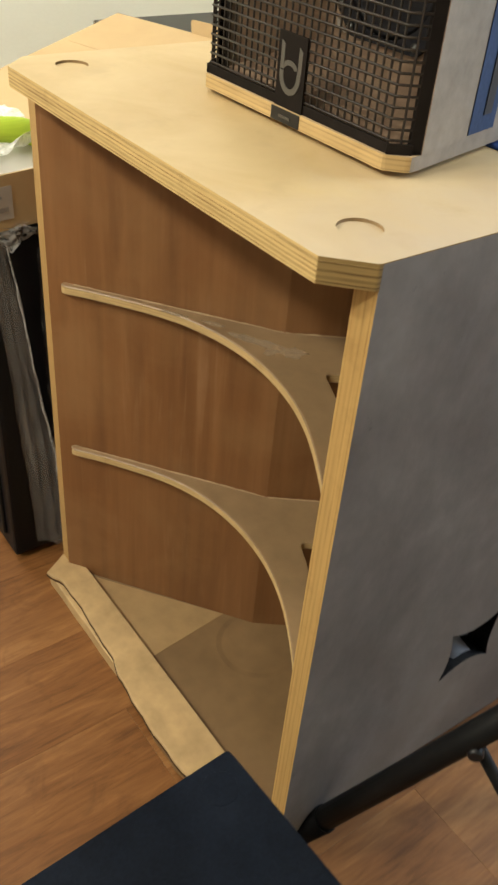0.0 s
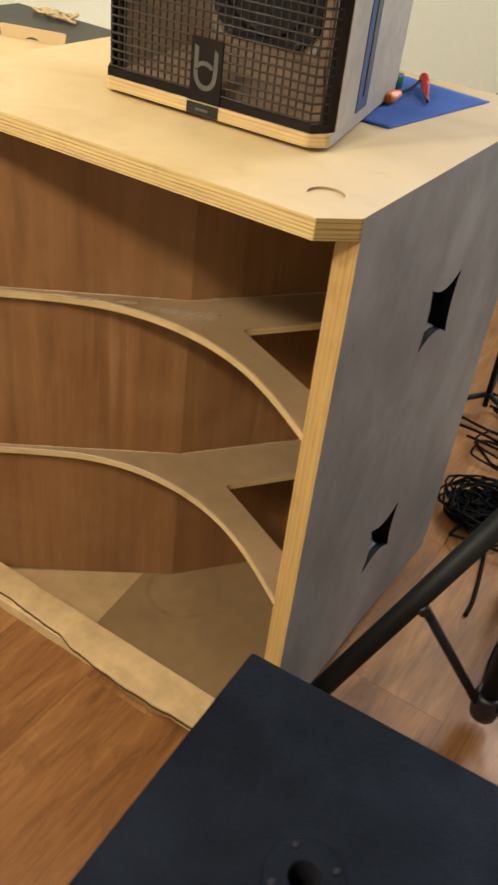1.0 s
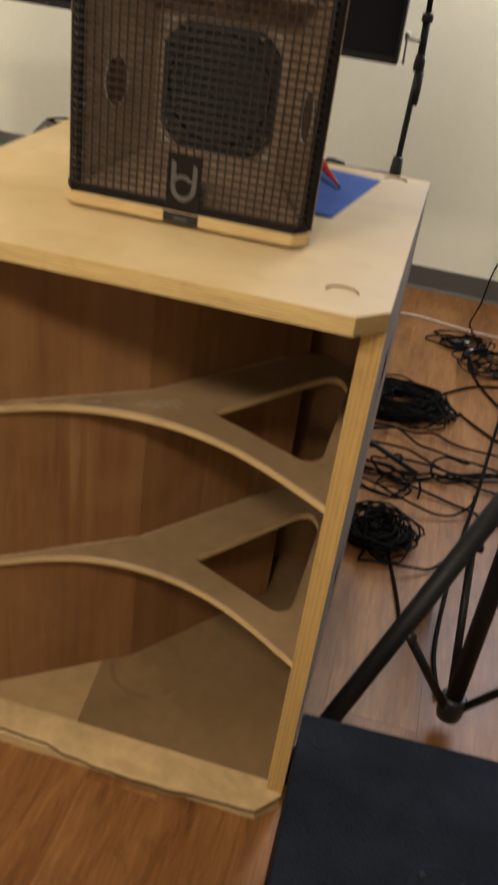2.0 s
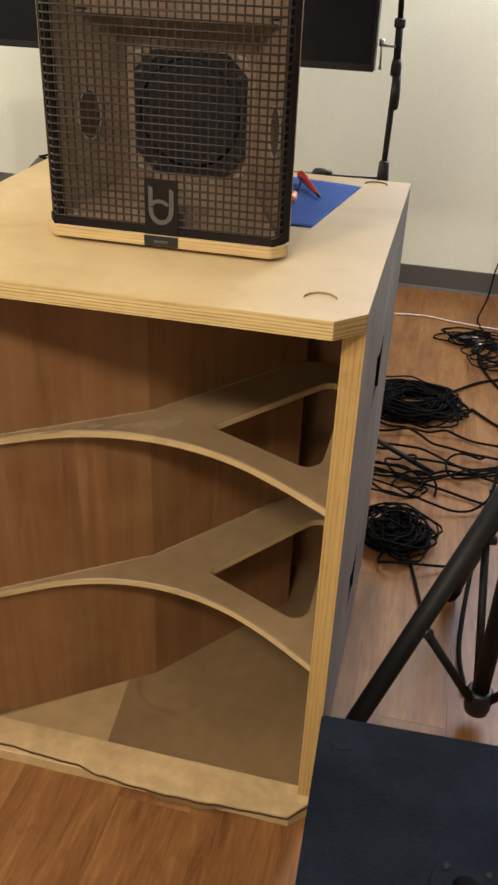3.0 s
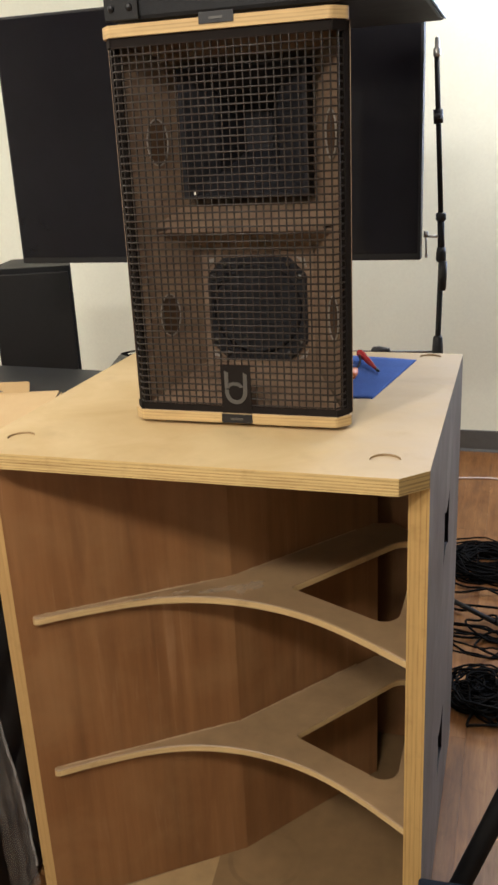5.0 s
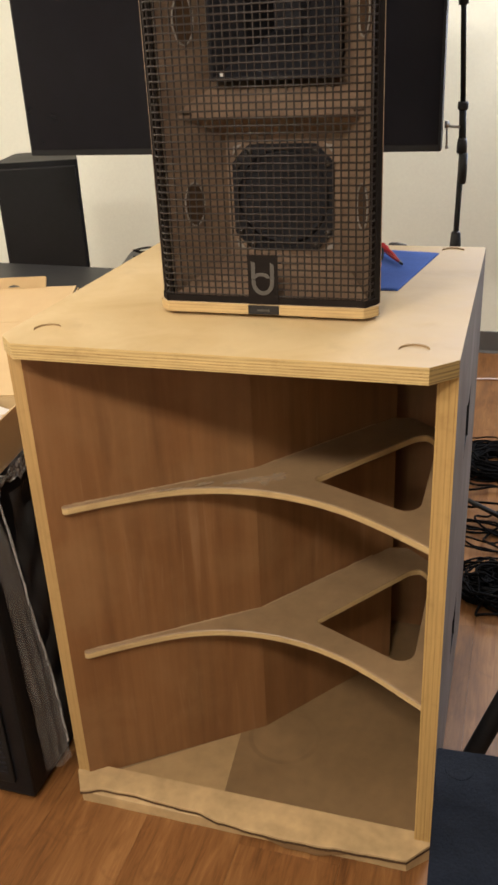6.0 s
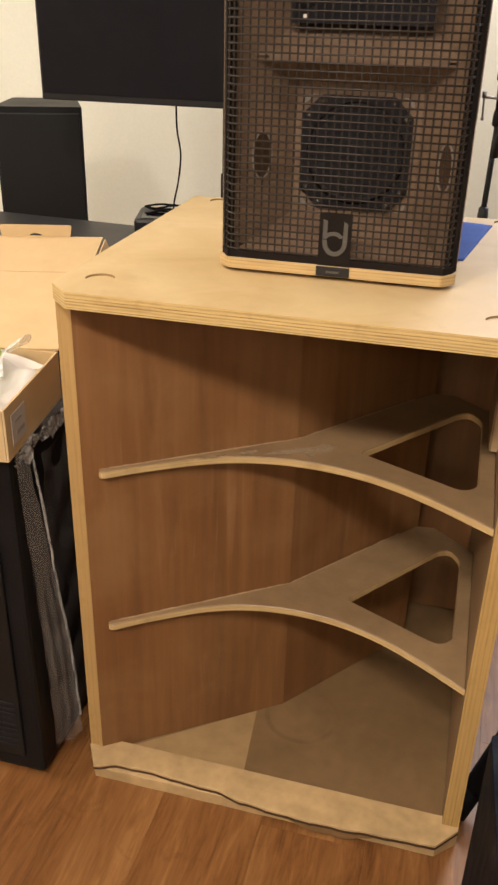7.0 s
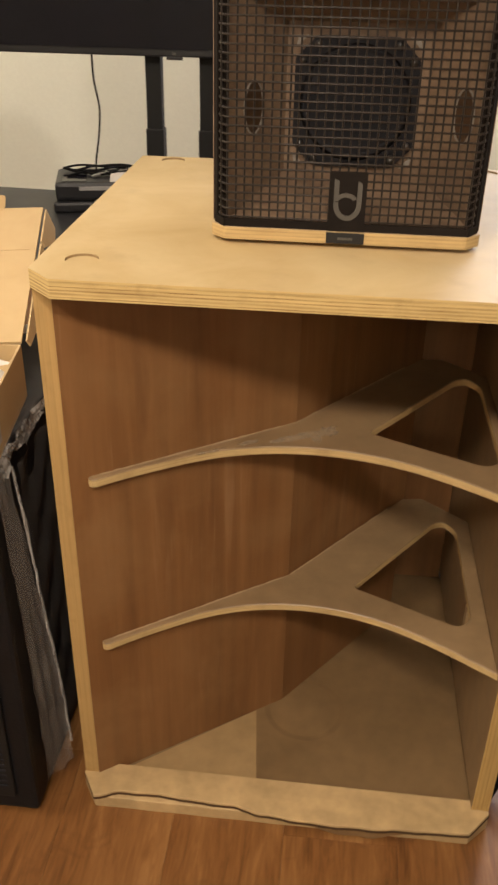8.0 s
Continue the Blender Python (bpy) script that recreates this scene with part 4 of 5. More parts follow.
rimv = [grid[i][0] for i in range(nu + 1)] + [grid[nu][j] for j in range(1, nv + 1)] + [grid[i][nv] for i in range(nu - 1, -1, -1)] + [grid[0][j] for j in range(nv - 1, 0, -1)]
for i in range(len(rimv)):
    a, b = rimv[i], rimv[(i + 1) % len(rimv)]
    cb.faces.new((a[1], b[1], b[0], a[0]))
tagged(part("cloth", cb, M_CLOTH, None), "flat blue shop cloth lying on the plywood top", "cloth")

LEAD = thing("test_lead", (-0.13, 0.58, H), "red test plug and orange connector lying on blue cloth", "test lead")


def along(p, q):
    d = Vector(q) - Vector(p)
    return Matrix.Translation(p) @ d.to_track_quat("Z", "Y").to_matrix().to_4x4()


tip, head = Vector((-0.113, 0.540, H + 0.008)), Vector((-0.166, 0.640, H + 0.018))
ln = (head - tip).length
rp = part("red_plug", lathe([(0.0020, 0), (0.0032, 0.012), (0.0048, 0.032), (0.0062, ln * 0.50), (0.0062, ln * 0.58), (0.0052, ln * 0.62), (0.0080, ln * 0.72), (0.0082, ln * 0.90), (0.005, ln), (0, ln + 0.002)], along(tip, head), 20), M_RED, LEAD, "glossy red plug body")
part("plug_tip", lathe([(0.0015, 0), (0.0028, 0.006), (0.0035, 0.012)], along(tip + (tip - head).normalized() * 0.012, head), 12), M_BLACKPLASTIC, rp)
o0, o1 = Vector((-0.151, 0.474, H + 0.0110)), Vector((-0.150, 0.515, H + 0.0130))
part("orange_boot", lathe([(0.005, 0), (0.0082, 0.005), (0.0088, 0.020), (0.006, 0.036), (0.0042, 0.042)], along(o0, o1), 16), M_ORANGE, LEAD, "orange rubber boot")
part("lead_wire", tube(smooth_path([tuple(o1), (-0.1495, 0.555, H + 0.014), (-0.156, 0.600, H + 0.017), tuple(head - Vector((0, 0.004, 0.002)))], 6), 0.0022, 8), M_RUBBER, LEAD)
part("green_sleeve", box(-0.206, -0.178, 0.566, 0.590, H + 0.003, H + 0.026, 0.003), M_GREEN, LEAD, "dark green plug end")

# ---- the black box in front ----
BZ = 0.385
BOX = thing("floor_monitor", (0.26, -0.31, 0), "black textured speaker box with pole socket in its top", "speaker")
BM = Matrix.Translation((0.045, -0.081, 0)) @ Matrix.Rotation(radians(2.6), 4, "Z")
BW, BD, HX, HY = 0.412, 0.468, 0.205, -0.234
body = part("body", plate(rounded([(0, -BD), (BW, -BD), (BW, 0), (0, 0)], 0.006, 3), 0.006, BZ, [circle_pts(HX, HY, 0.019, 24)], BM, 0.003), M_BOXPAINT, BOX)
soc = part("pole_socket", plate(circle_pts(HX, HY, 0.046, 32), BZ + 0.0003, BZ + 0.0035, [circle_pts(HX, HY, 0.0185, 24)], BM, 0.0012), M_BOXPAINT, BOX, "black round pole socket")
part("socket_tube", moved(tube([(HX, HY, BZ - 0.12), (HX, HY, BZ + 0.002)], 0.0187, 20, None, False), BM), M_CONE, soc)
for k in range(4):
    a = radians(45 + 90 * k + 88)
    part("screw", lathe([(0.0048, 0), (0.0044, 0.002), (0.0, 0.0028)], BM @ Matrix.Translation((HX + 0.0365 * math.cos(a), HY + 0.0365 * math.sin(a), BZ + 0.0033)), 10), M_CONE, soc)
for fx, fy in ((0.034, -0.405), (0.385, -0.038), (0.034, -0.038), (0.385, -0.405)):
    part("foot_recess", plate(circle_pts(fx, fy, 0.021, 28), BZ + 0.0002, BZ + 0.0010, (), BM, 0.0003), M_BOXPAINT, body)
for fx, fy in ((0.05, -0.41), (0.37, -0.05), (0.05, -0.05), (0.37, -0.41)):
    part("rubber_foot", lathe([(0.016, 0), (0.018, 0.006)], BM @ Matrix.Translation((fx, fy, 0.0)), 16), M_RUBBER, BOX)

# ---- tripod stand beside the cabinet ----
AX, AY = 0.320, 0.332
TRI = thing("speaker_stand", (AX, AY, 0), "black steel tripod speaker stand with spread legs", "stand")
part("pole", tube([(AX, AY, 0.05), (AX, AY, 1.05)], 0.0175, 16), M_BLACK, TRI)
part("hub", lathe([(0.014, 0.03), (0.024, 0.034), (0.027, 0.05), (0.027, 0.085), (0.022, 0.092)], Matrix.Translation((AX, AY, 0)), 20), M_BLACKPLASTIC, TRI, "black plastic lower hub")
part("collar", lathe([(0.022, 0.60), (0.032, 0.61), (0.034, 0.68), (0.026, 0.70), (0.024, 0.76)], Matrix.Translation((AX, AY, 0)), 20), M_BLACKPLASTIC, TRI)
for k in range(3):
    a = math.atan2(-0.113, -0.135) + 2 * math.pi * k / 3
    dx, dy = math.cos(a), math.sin(a)

    def at(r, z):
        return (AX + dx * r, AY + dy * r, z)

    leg = part("leg", tube([at(0.02, 0.635), at(0.372, 0.016)], 0.018, 16), M_BLACK, TRI)
    part("rubber_foot", tube([at(0.345, 0.062), at(0.376, 0.014)], 0.021, 14), M_RUBBER, leg)
    part("brace_bar", tube([at(0.020, 0.068), at(0.176, 0.318)], 0.0085, 10), M_BLACK, TRI)
    part("pivot", lathe([(0.009, -0.022), (0.011, -0.018), (0.011, 0.018), (0.009, 0.022)], Matrix.Translation(at(0.182, 0.325)) @ Matrix.Rotation(a, 4, "Z") @ Matrix.Rotation(radians(90), 4, "X"), 10), M_BLACKPLASTIC, TRI)

# ---- wrapped black subwoofer with an opened carton on it ----
WX = -0.737
SUB = thing("wrapped_subwoofer", (-0.98, 0.2, 0), "black subwoofer in torn clear plastic wrap, standing on the floor", "subwoofer")
part("body", box(WX - 0.48, WX, -0.034, 0.46, 0.012, 0.697, 0.008), M_BLACKPAINT, SUB)
fg = part("front_grille", box(WX - 0.45, WX - 0.035, -0.041, -0.0335, 0.05, 0.655, 0.003), M_BLACK, SUB)
for k in range(9):
    part("grille_slot", box(WX - 0.44, WX - 0.045, -0.0425, -0.0405, 0.075 + 0.013 * k, 0.080 + 0.013 * k), M_CONE, fg)
for fx, fy in ((WX - 0.43, 0.03), (WX - 0.04, 0.03), (WX - 0.43, 0.41), (WX - 0.04, 0.41)):
    part("rubber_foot", lathe([(0.018, 0), (0.02, 0.013)], Matrix.Translation((fx, fy, 0)), 14), M_RUBBER, SUB)


def sheet(rows_of_points, amp, freq, seed):
    """A crumpled film from rows of points."""
    bm = bmesh.new()
    vs = []
    for i, row in enumerate(rows_of_points):
        line = []
        for j, p in enumerate(row):
            p = Vector(p)
            w = noise.noise_vector(p * freq + Vector((seed, 0, 0)))
            line.append(bm.verts.new(p + w * amp))
        vs.append(line)
    for a, b in zip(vs, vs[1:]):
        for j in range(len(a) - 1):
            bm.faces.new((a[j], a[j + 1], b[j + 1], b[j])).smooth = True
    return bm


rows_w = []
for i in range(41):
    v = i / 40
    z = 0.694 - 0.662 * v
    y0 = -0.022 + 0.034 * v
    wd = 0.024 + 0.028 * min(1, v * 1.6)
    rows_w.append([(WX + 0.004 + 0.028 * (j / 8) * (0.45 + 0.55 * v) + 0.003 * math.sin(2.2 * j + 3 * v), y0 + wd * j / 8, z + 0.006 * math.sin(j * 0.9) * v) for j in range(9)])
part("wrap_strip", sheet(rows_w, 0.0025, 18, 3), M_STRIP, SUB, "hanging strip of cloudy plastic wrap")
rows_w = [[(WX + 0.004 + 0.003 * math.sin(i * 2.1 + j * 0.7), -0.02 + 0.46 * j / 60, 0.704 - 0.0034 * i * (1 + 0.25 * math.sin(j * 0.45) + 0.15 * math.sin(j * 1.7))) for j in range(61)] for i in range(9)]
part("wrap_edge", sheet(rows_w, 0.0075, 48, 7), M_CRINKLE, SUB, "crumpled clear wrap over the edge")
rows_w = [[(WX + 0.004 - 0.085 * i / 14, -0.02 + 0.46 * j / 60, 0.7065 + 0.003 * math.sin(j * 0.8 + i)) for j in range(61)] for i in range(15)]
part("wrap_top", sheet(rows_w, 0.0045, 40, 13), M_FILM, SUB, "loose clear wrap over the top")
rows_w = [[(WX + 0.003 + 0.003 * math.sin(i * 0.9 + j * 0.5), 0.06 + 0.38 * j / 40, 0.66 - 0.60 * i / 30) for j in range(41)] for i in range(31)]
part("wrap_side", sheet(rows_w, 0.004, 22, 17), M_FILM, SUB, "loose clear wrap on the side")

for k, (u0, ln) in enumerate(((1.0, 0.92),)):
    fold = []
    for i in range(31):
        v = ln * i / 30
        w = 0.0016 + 0.0022 * abs(noise.noise((k * 7.0, v * 9.0, 0.0)))
        y = -0.022 + 0.034 * v + (0.024 + 0.028 * min(1, v * 1.6)) * u0 + 0.002 * math.sin(11 * v + k)
        x = WX + 0.007 + 0.028 * u0 * (0.45 + 0.55 * v)
        fold.append([(x, y - w, 0.694 - 0.662 * v), (x + 0.004, y, 0.694 - 0.662 * v), (x, y + w, 0.694 - 0.662 * v)])
    part("wrap_fold", sheet(fold, 0.002, 40, 20 + k), M_CRINKLE, SUB, "bright crinkled edge of the wrap")

YAW = 7.5
TRAY = thing("carton", (-0.9, 0.05, 0.698), "opened kraft mailer carton with lid thrown back, packing inside", "carton")
TM = Matrix.Translation((-0.7265, -0.049, 0.7005)) @ Matrix.Rotation(radians(YAW), 4, "Z")
TW, TD, TH, TC = 0.42, 0.252, 0.088, 0.004


def tbox(x0, x1, y0, y1, z0, z1, bev=0.0008):
    return moved(box(x0, x1, y0, y1, z0, z1, bev), TM)


part("tray_bottom", tbox(-TW, 0, 0, TD, 0, TC), M_CARD, TRAY)
tr_side = part("tray_wall", tbox(-TC, 0.0, 0.001, TD - 0.001, TC, TH), M_CARD, TRAY)
part("tray_wall", tbox(-TW, -TW + TC, 0.001, TD - 0.001, TC, TH), M_CARD, TRAY)
part("tray_wall", tbox(-TW + TC, -TC, 0.0, TC, TC, TH - 0.002), M_CARD, TRAY)
part("tray_wall", tbox(-TW + TC, -TC, TD - TC, TD, TC, TH), M_CARD, TRAY)
part("inner_flap", tbox(-0.05, -TC - 0.001, TD - 0.07, TD - TC - 0.001, TH - 0.03, TH - 0.026), M_CARD, TRAY)
lab = part("label", tbox(0.0002, 0.0012, 0.022, 0.078, 0.018, 0.070, 0), M_LABEL, tr_side, "white sticker with unreadable print")
part("print_bar", tbox(0.0013, 0.0018, 0.038, 0.070, 0.030, 0.038, 0), M_GREYPL, lab)
part("print_bar", tbox(0.0013, 0.0018, 0.032, 0.060, 0.052, 0.056, 0), M_GREYPL, lab)
LID = TM @ Matrix.Translation((0, TD + 0.002, TH)) @ Matrix.Rotation(radians(13.5), 4, "X") @ Matrix.Rotation(radians(4.5), 4, "Z")
SPLAY = Matrix(((0, -0.30, -0.954, 0.0052), (1, 0, 0, 0), (0, 0.954, -0.30, 0.0020), (0, 0, 0, 1)))
part("lid", plate([(-TW - 0.02, 0), (0.0, 0), (0.002, 0.42), (-TW - 0.02, 0.42)], 0, TC, (), LID), M_CARD, TRAY, "kraft lid lying open")
part("lid_crease", plate([(-TW, 0.268), (-0.01, 0.268), (-0.01, 0.271), (-TW, 0.271)], TC + 0.0002, TC + 0.0008, (), LID), M_CARD, TRAY)
part("lid_flap", plate([(0.008, -0.014), (0.005, -0.001), (0.292, -0.001), (0.288, -0.030), (0.245, -0.058)], -0.0030, 0.0, (), LID @ SPLAY), M_CARD, TRAY, "side flap hanging from the lid")
part("lid_flap", plate([(0.302, -0.016), (0.300, -0.001), (0.416, -0.001), (0.412, -0.040), (0.370, -0.048)], -0.0030, 0.0, (), LID @ SPLAY), M_CARD, TRAY)
part("tuck_flap", plate(rounded([(-0.215, 0), (-0.068, 0), (-0.064, 0.026), (-0.22, 0.026)], 0.006, 3), 0, 0.004, [circle_pts(-0.142, 0.0015, 0.016, 14, 20, 160, 0.007)], LID @ Matrix.Translation((0, 0.421, 0.001)) @ Matrix.Rotation(radians(68), 4, "X")), M_CARD, TRAY, "folded tuck flap")

rows_p = []
for i in range(19):
    rows_p.append([TM @ Vector((-0.34 + 0.325 * j / 22, 0.012 + (TD - 0.028) * i / 18, 0.045 + 0.040 * abs(noise.noise((i * 0.25, j * 0.22, 2.0))) + 0.035 * max(0, math.sin(math.pi * j / 22)) )) for j in range(23)])
tagged(part("packing_paper", sheet(rows_p, 0.014, 14, 11), M_WHITE, None), "crumpled white packing paper in the carton", "paper")
rows_p = []
for i in range(19):
    rows_p.append([TM @ Vector((-0.30 + 0.26 * j / 18, 0.02 + (TD - 0.05) * i / 18, 0.105 + 0.05 * noise.noise((i * 0.2, j * 0.25, 6.0)))) for j in range(19)])
tagged(part("plastic_bag", sheet(rows_p, 0.02, 20, 5), M_BAG, None), "crumpled clear plastic bag on the packing paper", "plastic bag")
rp_pts = smooth_path([TM @ Vector(p) for p in ((-0.34, 0.07, 0.105), (-0.26, 0.075, 0.108), (-0.17, 0.085, 0.112), (-0.11, 0.105, 0.120), (-0.085, 0.15, 0.118), (-0.10, 0.19, 0.100))], 8)
tagged(part("rope", tube(rp_pts, 0.020, 12), M_LIME, None), "thick lime green rope in the carton", "rope")

slip = plate([(-0.028, -0.020), (0.028, -0.018), (0.027, 0.021), (-0.027, 0.019)], 0, 0.0022, (), Matrix.Translation((-0.832, 0.435, 0.7130)) @ Matrix.Rotation(radians(12), 4, "Z"), 0.0005)
tagged(part("paper_slip", slip, M_LABEL, None), "folded pale grey paper slip lying on the plastic wrap", "paper")

# ---- desk, gear, tall speaker, television behind ----
DESK = thing("desk", (-1.15, 1.1, 0), "low dark desk behind the cabinet", "desk")
part("desktop", plate([(-1.95, 0.80), (-0.70, 0.80), (-0.70, 1.385), (-1.95, 1.465)], 0.692, 0.72, (), None, 0.003), M_BLACKPLASTIC, DESK)
for lx in (-1.90, -0.76):
    for ly in (0.85, 1.34):
        part("leg", box(lx - 0.02, lx + 0.02, ly - 0.02, ly + 0.02, 0, 0.6915, 0.003), M_BLACK, DESK)

DEV = thing("battery_charger", (-0.95, 1.27, 0.72), "black charger unit with tangled leads on the dark desk", "charger")
DM = Matrix.Translation((-0.942, 1.262, 0.7205)) @ Matrix.Rotation(radians(14), 4, "Z") @ Matrix.Scale(1.22, 4)
part("base", moved(box(-0.075, 0.11, -0.06, 0.10, 0.0, 0.022, 0.006), DM), M_BLACKPLASTIC, DEV)
part("housing", moved(box(-0.07, 0.10, -0.05, 0.09, 0.0225, 0.060, 0.008), DM), M_BLACKPLASTIC, DEV)
part("label_strip", moved(box(-0.02, 0.05, -0.0515, -0.0502, 0.044, 0.052), DM), M_GREYPL, DEV)
part("screen", moved(box(-0.055, -0.005, -0.04, 0.02, 0.0602, 0.0612), DM), M_SCREEN, DEV, "small dark display")
for k in range(4):
    part("socket", moved(box(0.020 + 0.018 * k, 0.032 + 0.018 * k, -0.0525, -0.0503, 0.028, 0.038, 0.001), DM), M_CONE, DEV)
for k in range(6):
    run = [DM @ Vector((-0.045 + 0.034 * q + 0.012 * math.sin(k * 2.1 + q), 0.000 + 0.015 * k + 0.02 * math.sin(q * 1.4 + k), 0.0625 + 0.007 * abs(math.sin(q * 1.1 + k * 0.8)))) for q in range(5)]
    part("lead", tube(smooth_path(run, 5), 0.0030, 8), M_RUBBER, DEV)
for k, (cx, cy, an, m) in enumerate(((0.030, 0.005, 30, M_STEEL), (0.075, 0.030, -40, M_PINK), (0.060, -0.015, 65, M_GREYPL))):
    cm = DM @ Matrix.Translation((cx, cy, 0.0640)) @ Matrix.Rotation(radians(an), 4, "Z")
    jaw = part("clip_jaw", moved(box(-0.026, 0.012, -0.005, 0.005, 0, 0.005, 0.0015), cm @ Matrix.Rotation(radians(-8), 4, "Y")), m, DEV, "small clip on a charging lead")
    part("clip_grip", moved(box(0.0125, 0.034, -0.006, 0.006, 0.001, 0.009, 0.002), cm), M_BLACKPLASTIC, jaw)
part("paper_tag", moved(plate([(0.0, 0.0), (0.045, 0.006), (0.052, 0.070), (0.012, 0.066)], 0, 0.0008), DM @ Matrix.Translation((0.035, -0.066, 0.016)) @ Matrix.Rotation(radians(62), 4, "X")), M_LABEL, DEV, "folded grey paper tag hanging off the charger")

tan = random.Random(8)
pts = []
for k in range(40):
    a = k * 0.62
    pts.append((-1.80 + 0.0040 * k + 0.028 * math.cos(a) + tan.uniform(-0.01, 0.01), 1.405 + 0.028 * math.sin(a) + tan.uniform(-0.008, 0.008), 0.7255 + 0.014 * tan.random()))
tagged(part("tan_cable", tube(smooth_path(pts, 4), 0.0048, 8), M_TAN, None), "small tan cable bundle lying on the dark desk", "cable")

TALL = thing("tall_speaker", (-1.56, 1.80, 0), "tall black painted speaker cabinet standing near the wall", "speaker")
TLM = Matrix.Translation((-1.437, 1.800, 0)) @ Matrix.Rotation(radians(22), 4, "Z")
part("body", plate(rounded([(-0.30, 0.0), (0.0, 0.0), (-0.035, 0.30), (-0.265, 0.30)], 0.012, 3), 0.01, 1.010, (), TLM, 0.004), M_BLACKPAINT, TALL)
part("front_grille", moved(box(-0.290, -0.010, -0.0095, -0.0005, 0.04, 0.990, 0.004), TLM), M_BLACK, TALL)
for fx, fy in ((-0.26, 0.04), (-0.04, 0.04), (-0.24, 0.26), (-0.07, 0.26)):
    part("rubber_foot", lathe([(0.018, 0), (0.02, 0.0105)], TLM @ Matrix.Translation((fx, fy, 0)), 12), M_RUBBER, TALL)

TV = thing("television", (-0.717, 1.42, 0), "large black flat television on a black two-post stand, switched off", "television")
part("housing", box(-1.322, -0.115, 1.300, 1.343, 1.083, 1.768, 0.004), M_BLACKPLASTIC, TV)
part("screen", box(-1.314, -0.123, 1.2965, 1.2998, 1.101, 1.760), M_SCREEN, TV, "dark glossy screen")
lg = part("badge", box(-0.735, -0.695, 1.294, 1.302, 1.077, 1.085, 0.001), M_BLACKPLASTIC, TV)
part("badge_bar", box(-0.720, -0.711, 1.2925, 1.2938, 1.088, 1.094), M_SILVER, lg)
for px in (-0.780, -0.641):
    part("post", box(px - 0.0205, px + 0.0205, 1.345, 1.377, 0.05, 1.5, 0.003), M_BLACK, TV)
    part("post_sleeve", box(px - 0.0235, px + 0.0235, 1.341, 1.381, 0.04, 0.905, 0.003), M_BLACK, TV)
part("cross_bar", box(-0.97, -0.46, 1.3435, 1.3445, 1.25, 1.33), M_BLACK, TV)
part("stand_base", box(-1.02, -0.40, 1.165, 1.565, 0.03, 0.05, 0.004), M_BLACK, TV)
for fx, fy in ((-0.99, 1.195), (-0.43, 1.195), (-0.99, 1.535), (-0.43, 1.535)):
    part("castor", lathe([(0.02, 0), (0.022, 0.005), (0.022, 0.0305)], Matrix.Translation((fx, fy, 0)), 14), M_RUBBER, TV)
part("power_cord", tube(smooth_path([(-0.938, 1.352, 1.10), (-0.937, 1.352, 1.02), (-0.926, 1.35, 0.95), (-0.930, 1.34, 0.88), (-0.934, 1.31, 0.82), (-0.925, 1.28, 0.785)], 6), 0.0026, 8), M_RUBBER, TV, "hanging grey-black cord")

MIC = thing("microphone_stand", (-0.057, 1.338, 0), "slim black microphone stand with steel clamp and clutch", "microphone stand")
mx, my = -0.057, 1.338
part("lower_tube", tube([(mx, my, 0.03), (mx - 0.010, my, 0.86), (mx - 0.006, my, 1.075)], 0.0076, 12), M_BLACK, MIC)
part("middle_tube", tube([(mx - 0.006, my, 1.075), (mx - 0.010, my, 1.19)], 0.0092, 12), M_BLACK, MIC)
part("upper_tube", tube([(mx - 0.010, my, 1.19), (mx - 0.030, my, 1.585)], 0.0068, 12), M_BLACK, MIC)
part("clutch", lathe([(0.0112, 1.181), (0.0136, 1.184), (0.0136, 1.198), (0.0118, 1.202)], Matrix.Translation((mx - 0.010, my, 0)), 16), M_BLACKPLASTIC, MIC)
part("clutch", lathe([(0.0108, 1.073), (0.0138, 1.078), (0.0132, 1.098), (0.0110, 1.112)], Matrix.Translation((mx - 0.007, my, 0)), 16), M_BLACKPLASTIC, MIC)
part("clutch", tube([(mx - 0.022, my, 1.425), (mx - 0.024, my, 1.46)], 0.0125, 14), M_BLACKPLASTIC, MIC)
part("wing_knob", box(mx - 0.032, mx - 0.014, my - 0.024, my - 0.0127, 1.436, 1.448, 0.003), M_BLACKPLASTIC, MIC)
part("grip", lathe([(0.0070, 0.996), (0.0098, 0.999), (0.0112, 1.030), (0.0105, 1.075)], Matrix.Translation((mx - 0.001, my - 0.004, 0)), 14), M_BLACKPLASTIC, MIC, "black rubber grip")
part("lower_collar", lathe([(0.0165, 0.790), (0.0155, 0.826), (0.0130, 0.866), (0.0090, 0.870)], Matrix.Translation((mx - 0.010, my, 0)), 16), M_BLACKPLASTIC, MIC)
part("thread_tip", lathe([(0.008, 1.583), (0.0095, 1.59), (0.0095, 1.602), (0.006, 1.606), (0.006, 1.628), (0.0, 1.630)], Matrix.Translation((mx - 0.030, my, 0)), 12), M_STEEL, MIC, "bright threaded tip")
clm = part("clamp_screw", tube([(mx - 0.012, my - 0.004, 1.140), (mx - 0.048, my - 0.004, 1.142)], 0.0036, 8), M_STEEL, MIC, "steel clamp screw")
part("clamp_bar", tube([(mx - 0.048, my - 0.004, 1.150), (mx - 0.046, my - 0.004, 1.090)], 0.0026, 8), M_STEEL, clm)
part("clamp_pad", lathe([(0.0, -0.0085), (0.0062, -0.0080), (0.0062, 0.0080), (0.0, 0.0085)], Matrix.Translation((mx - 0.048, my - 0.004, 1.147)), 10), M_STEEL, clm)
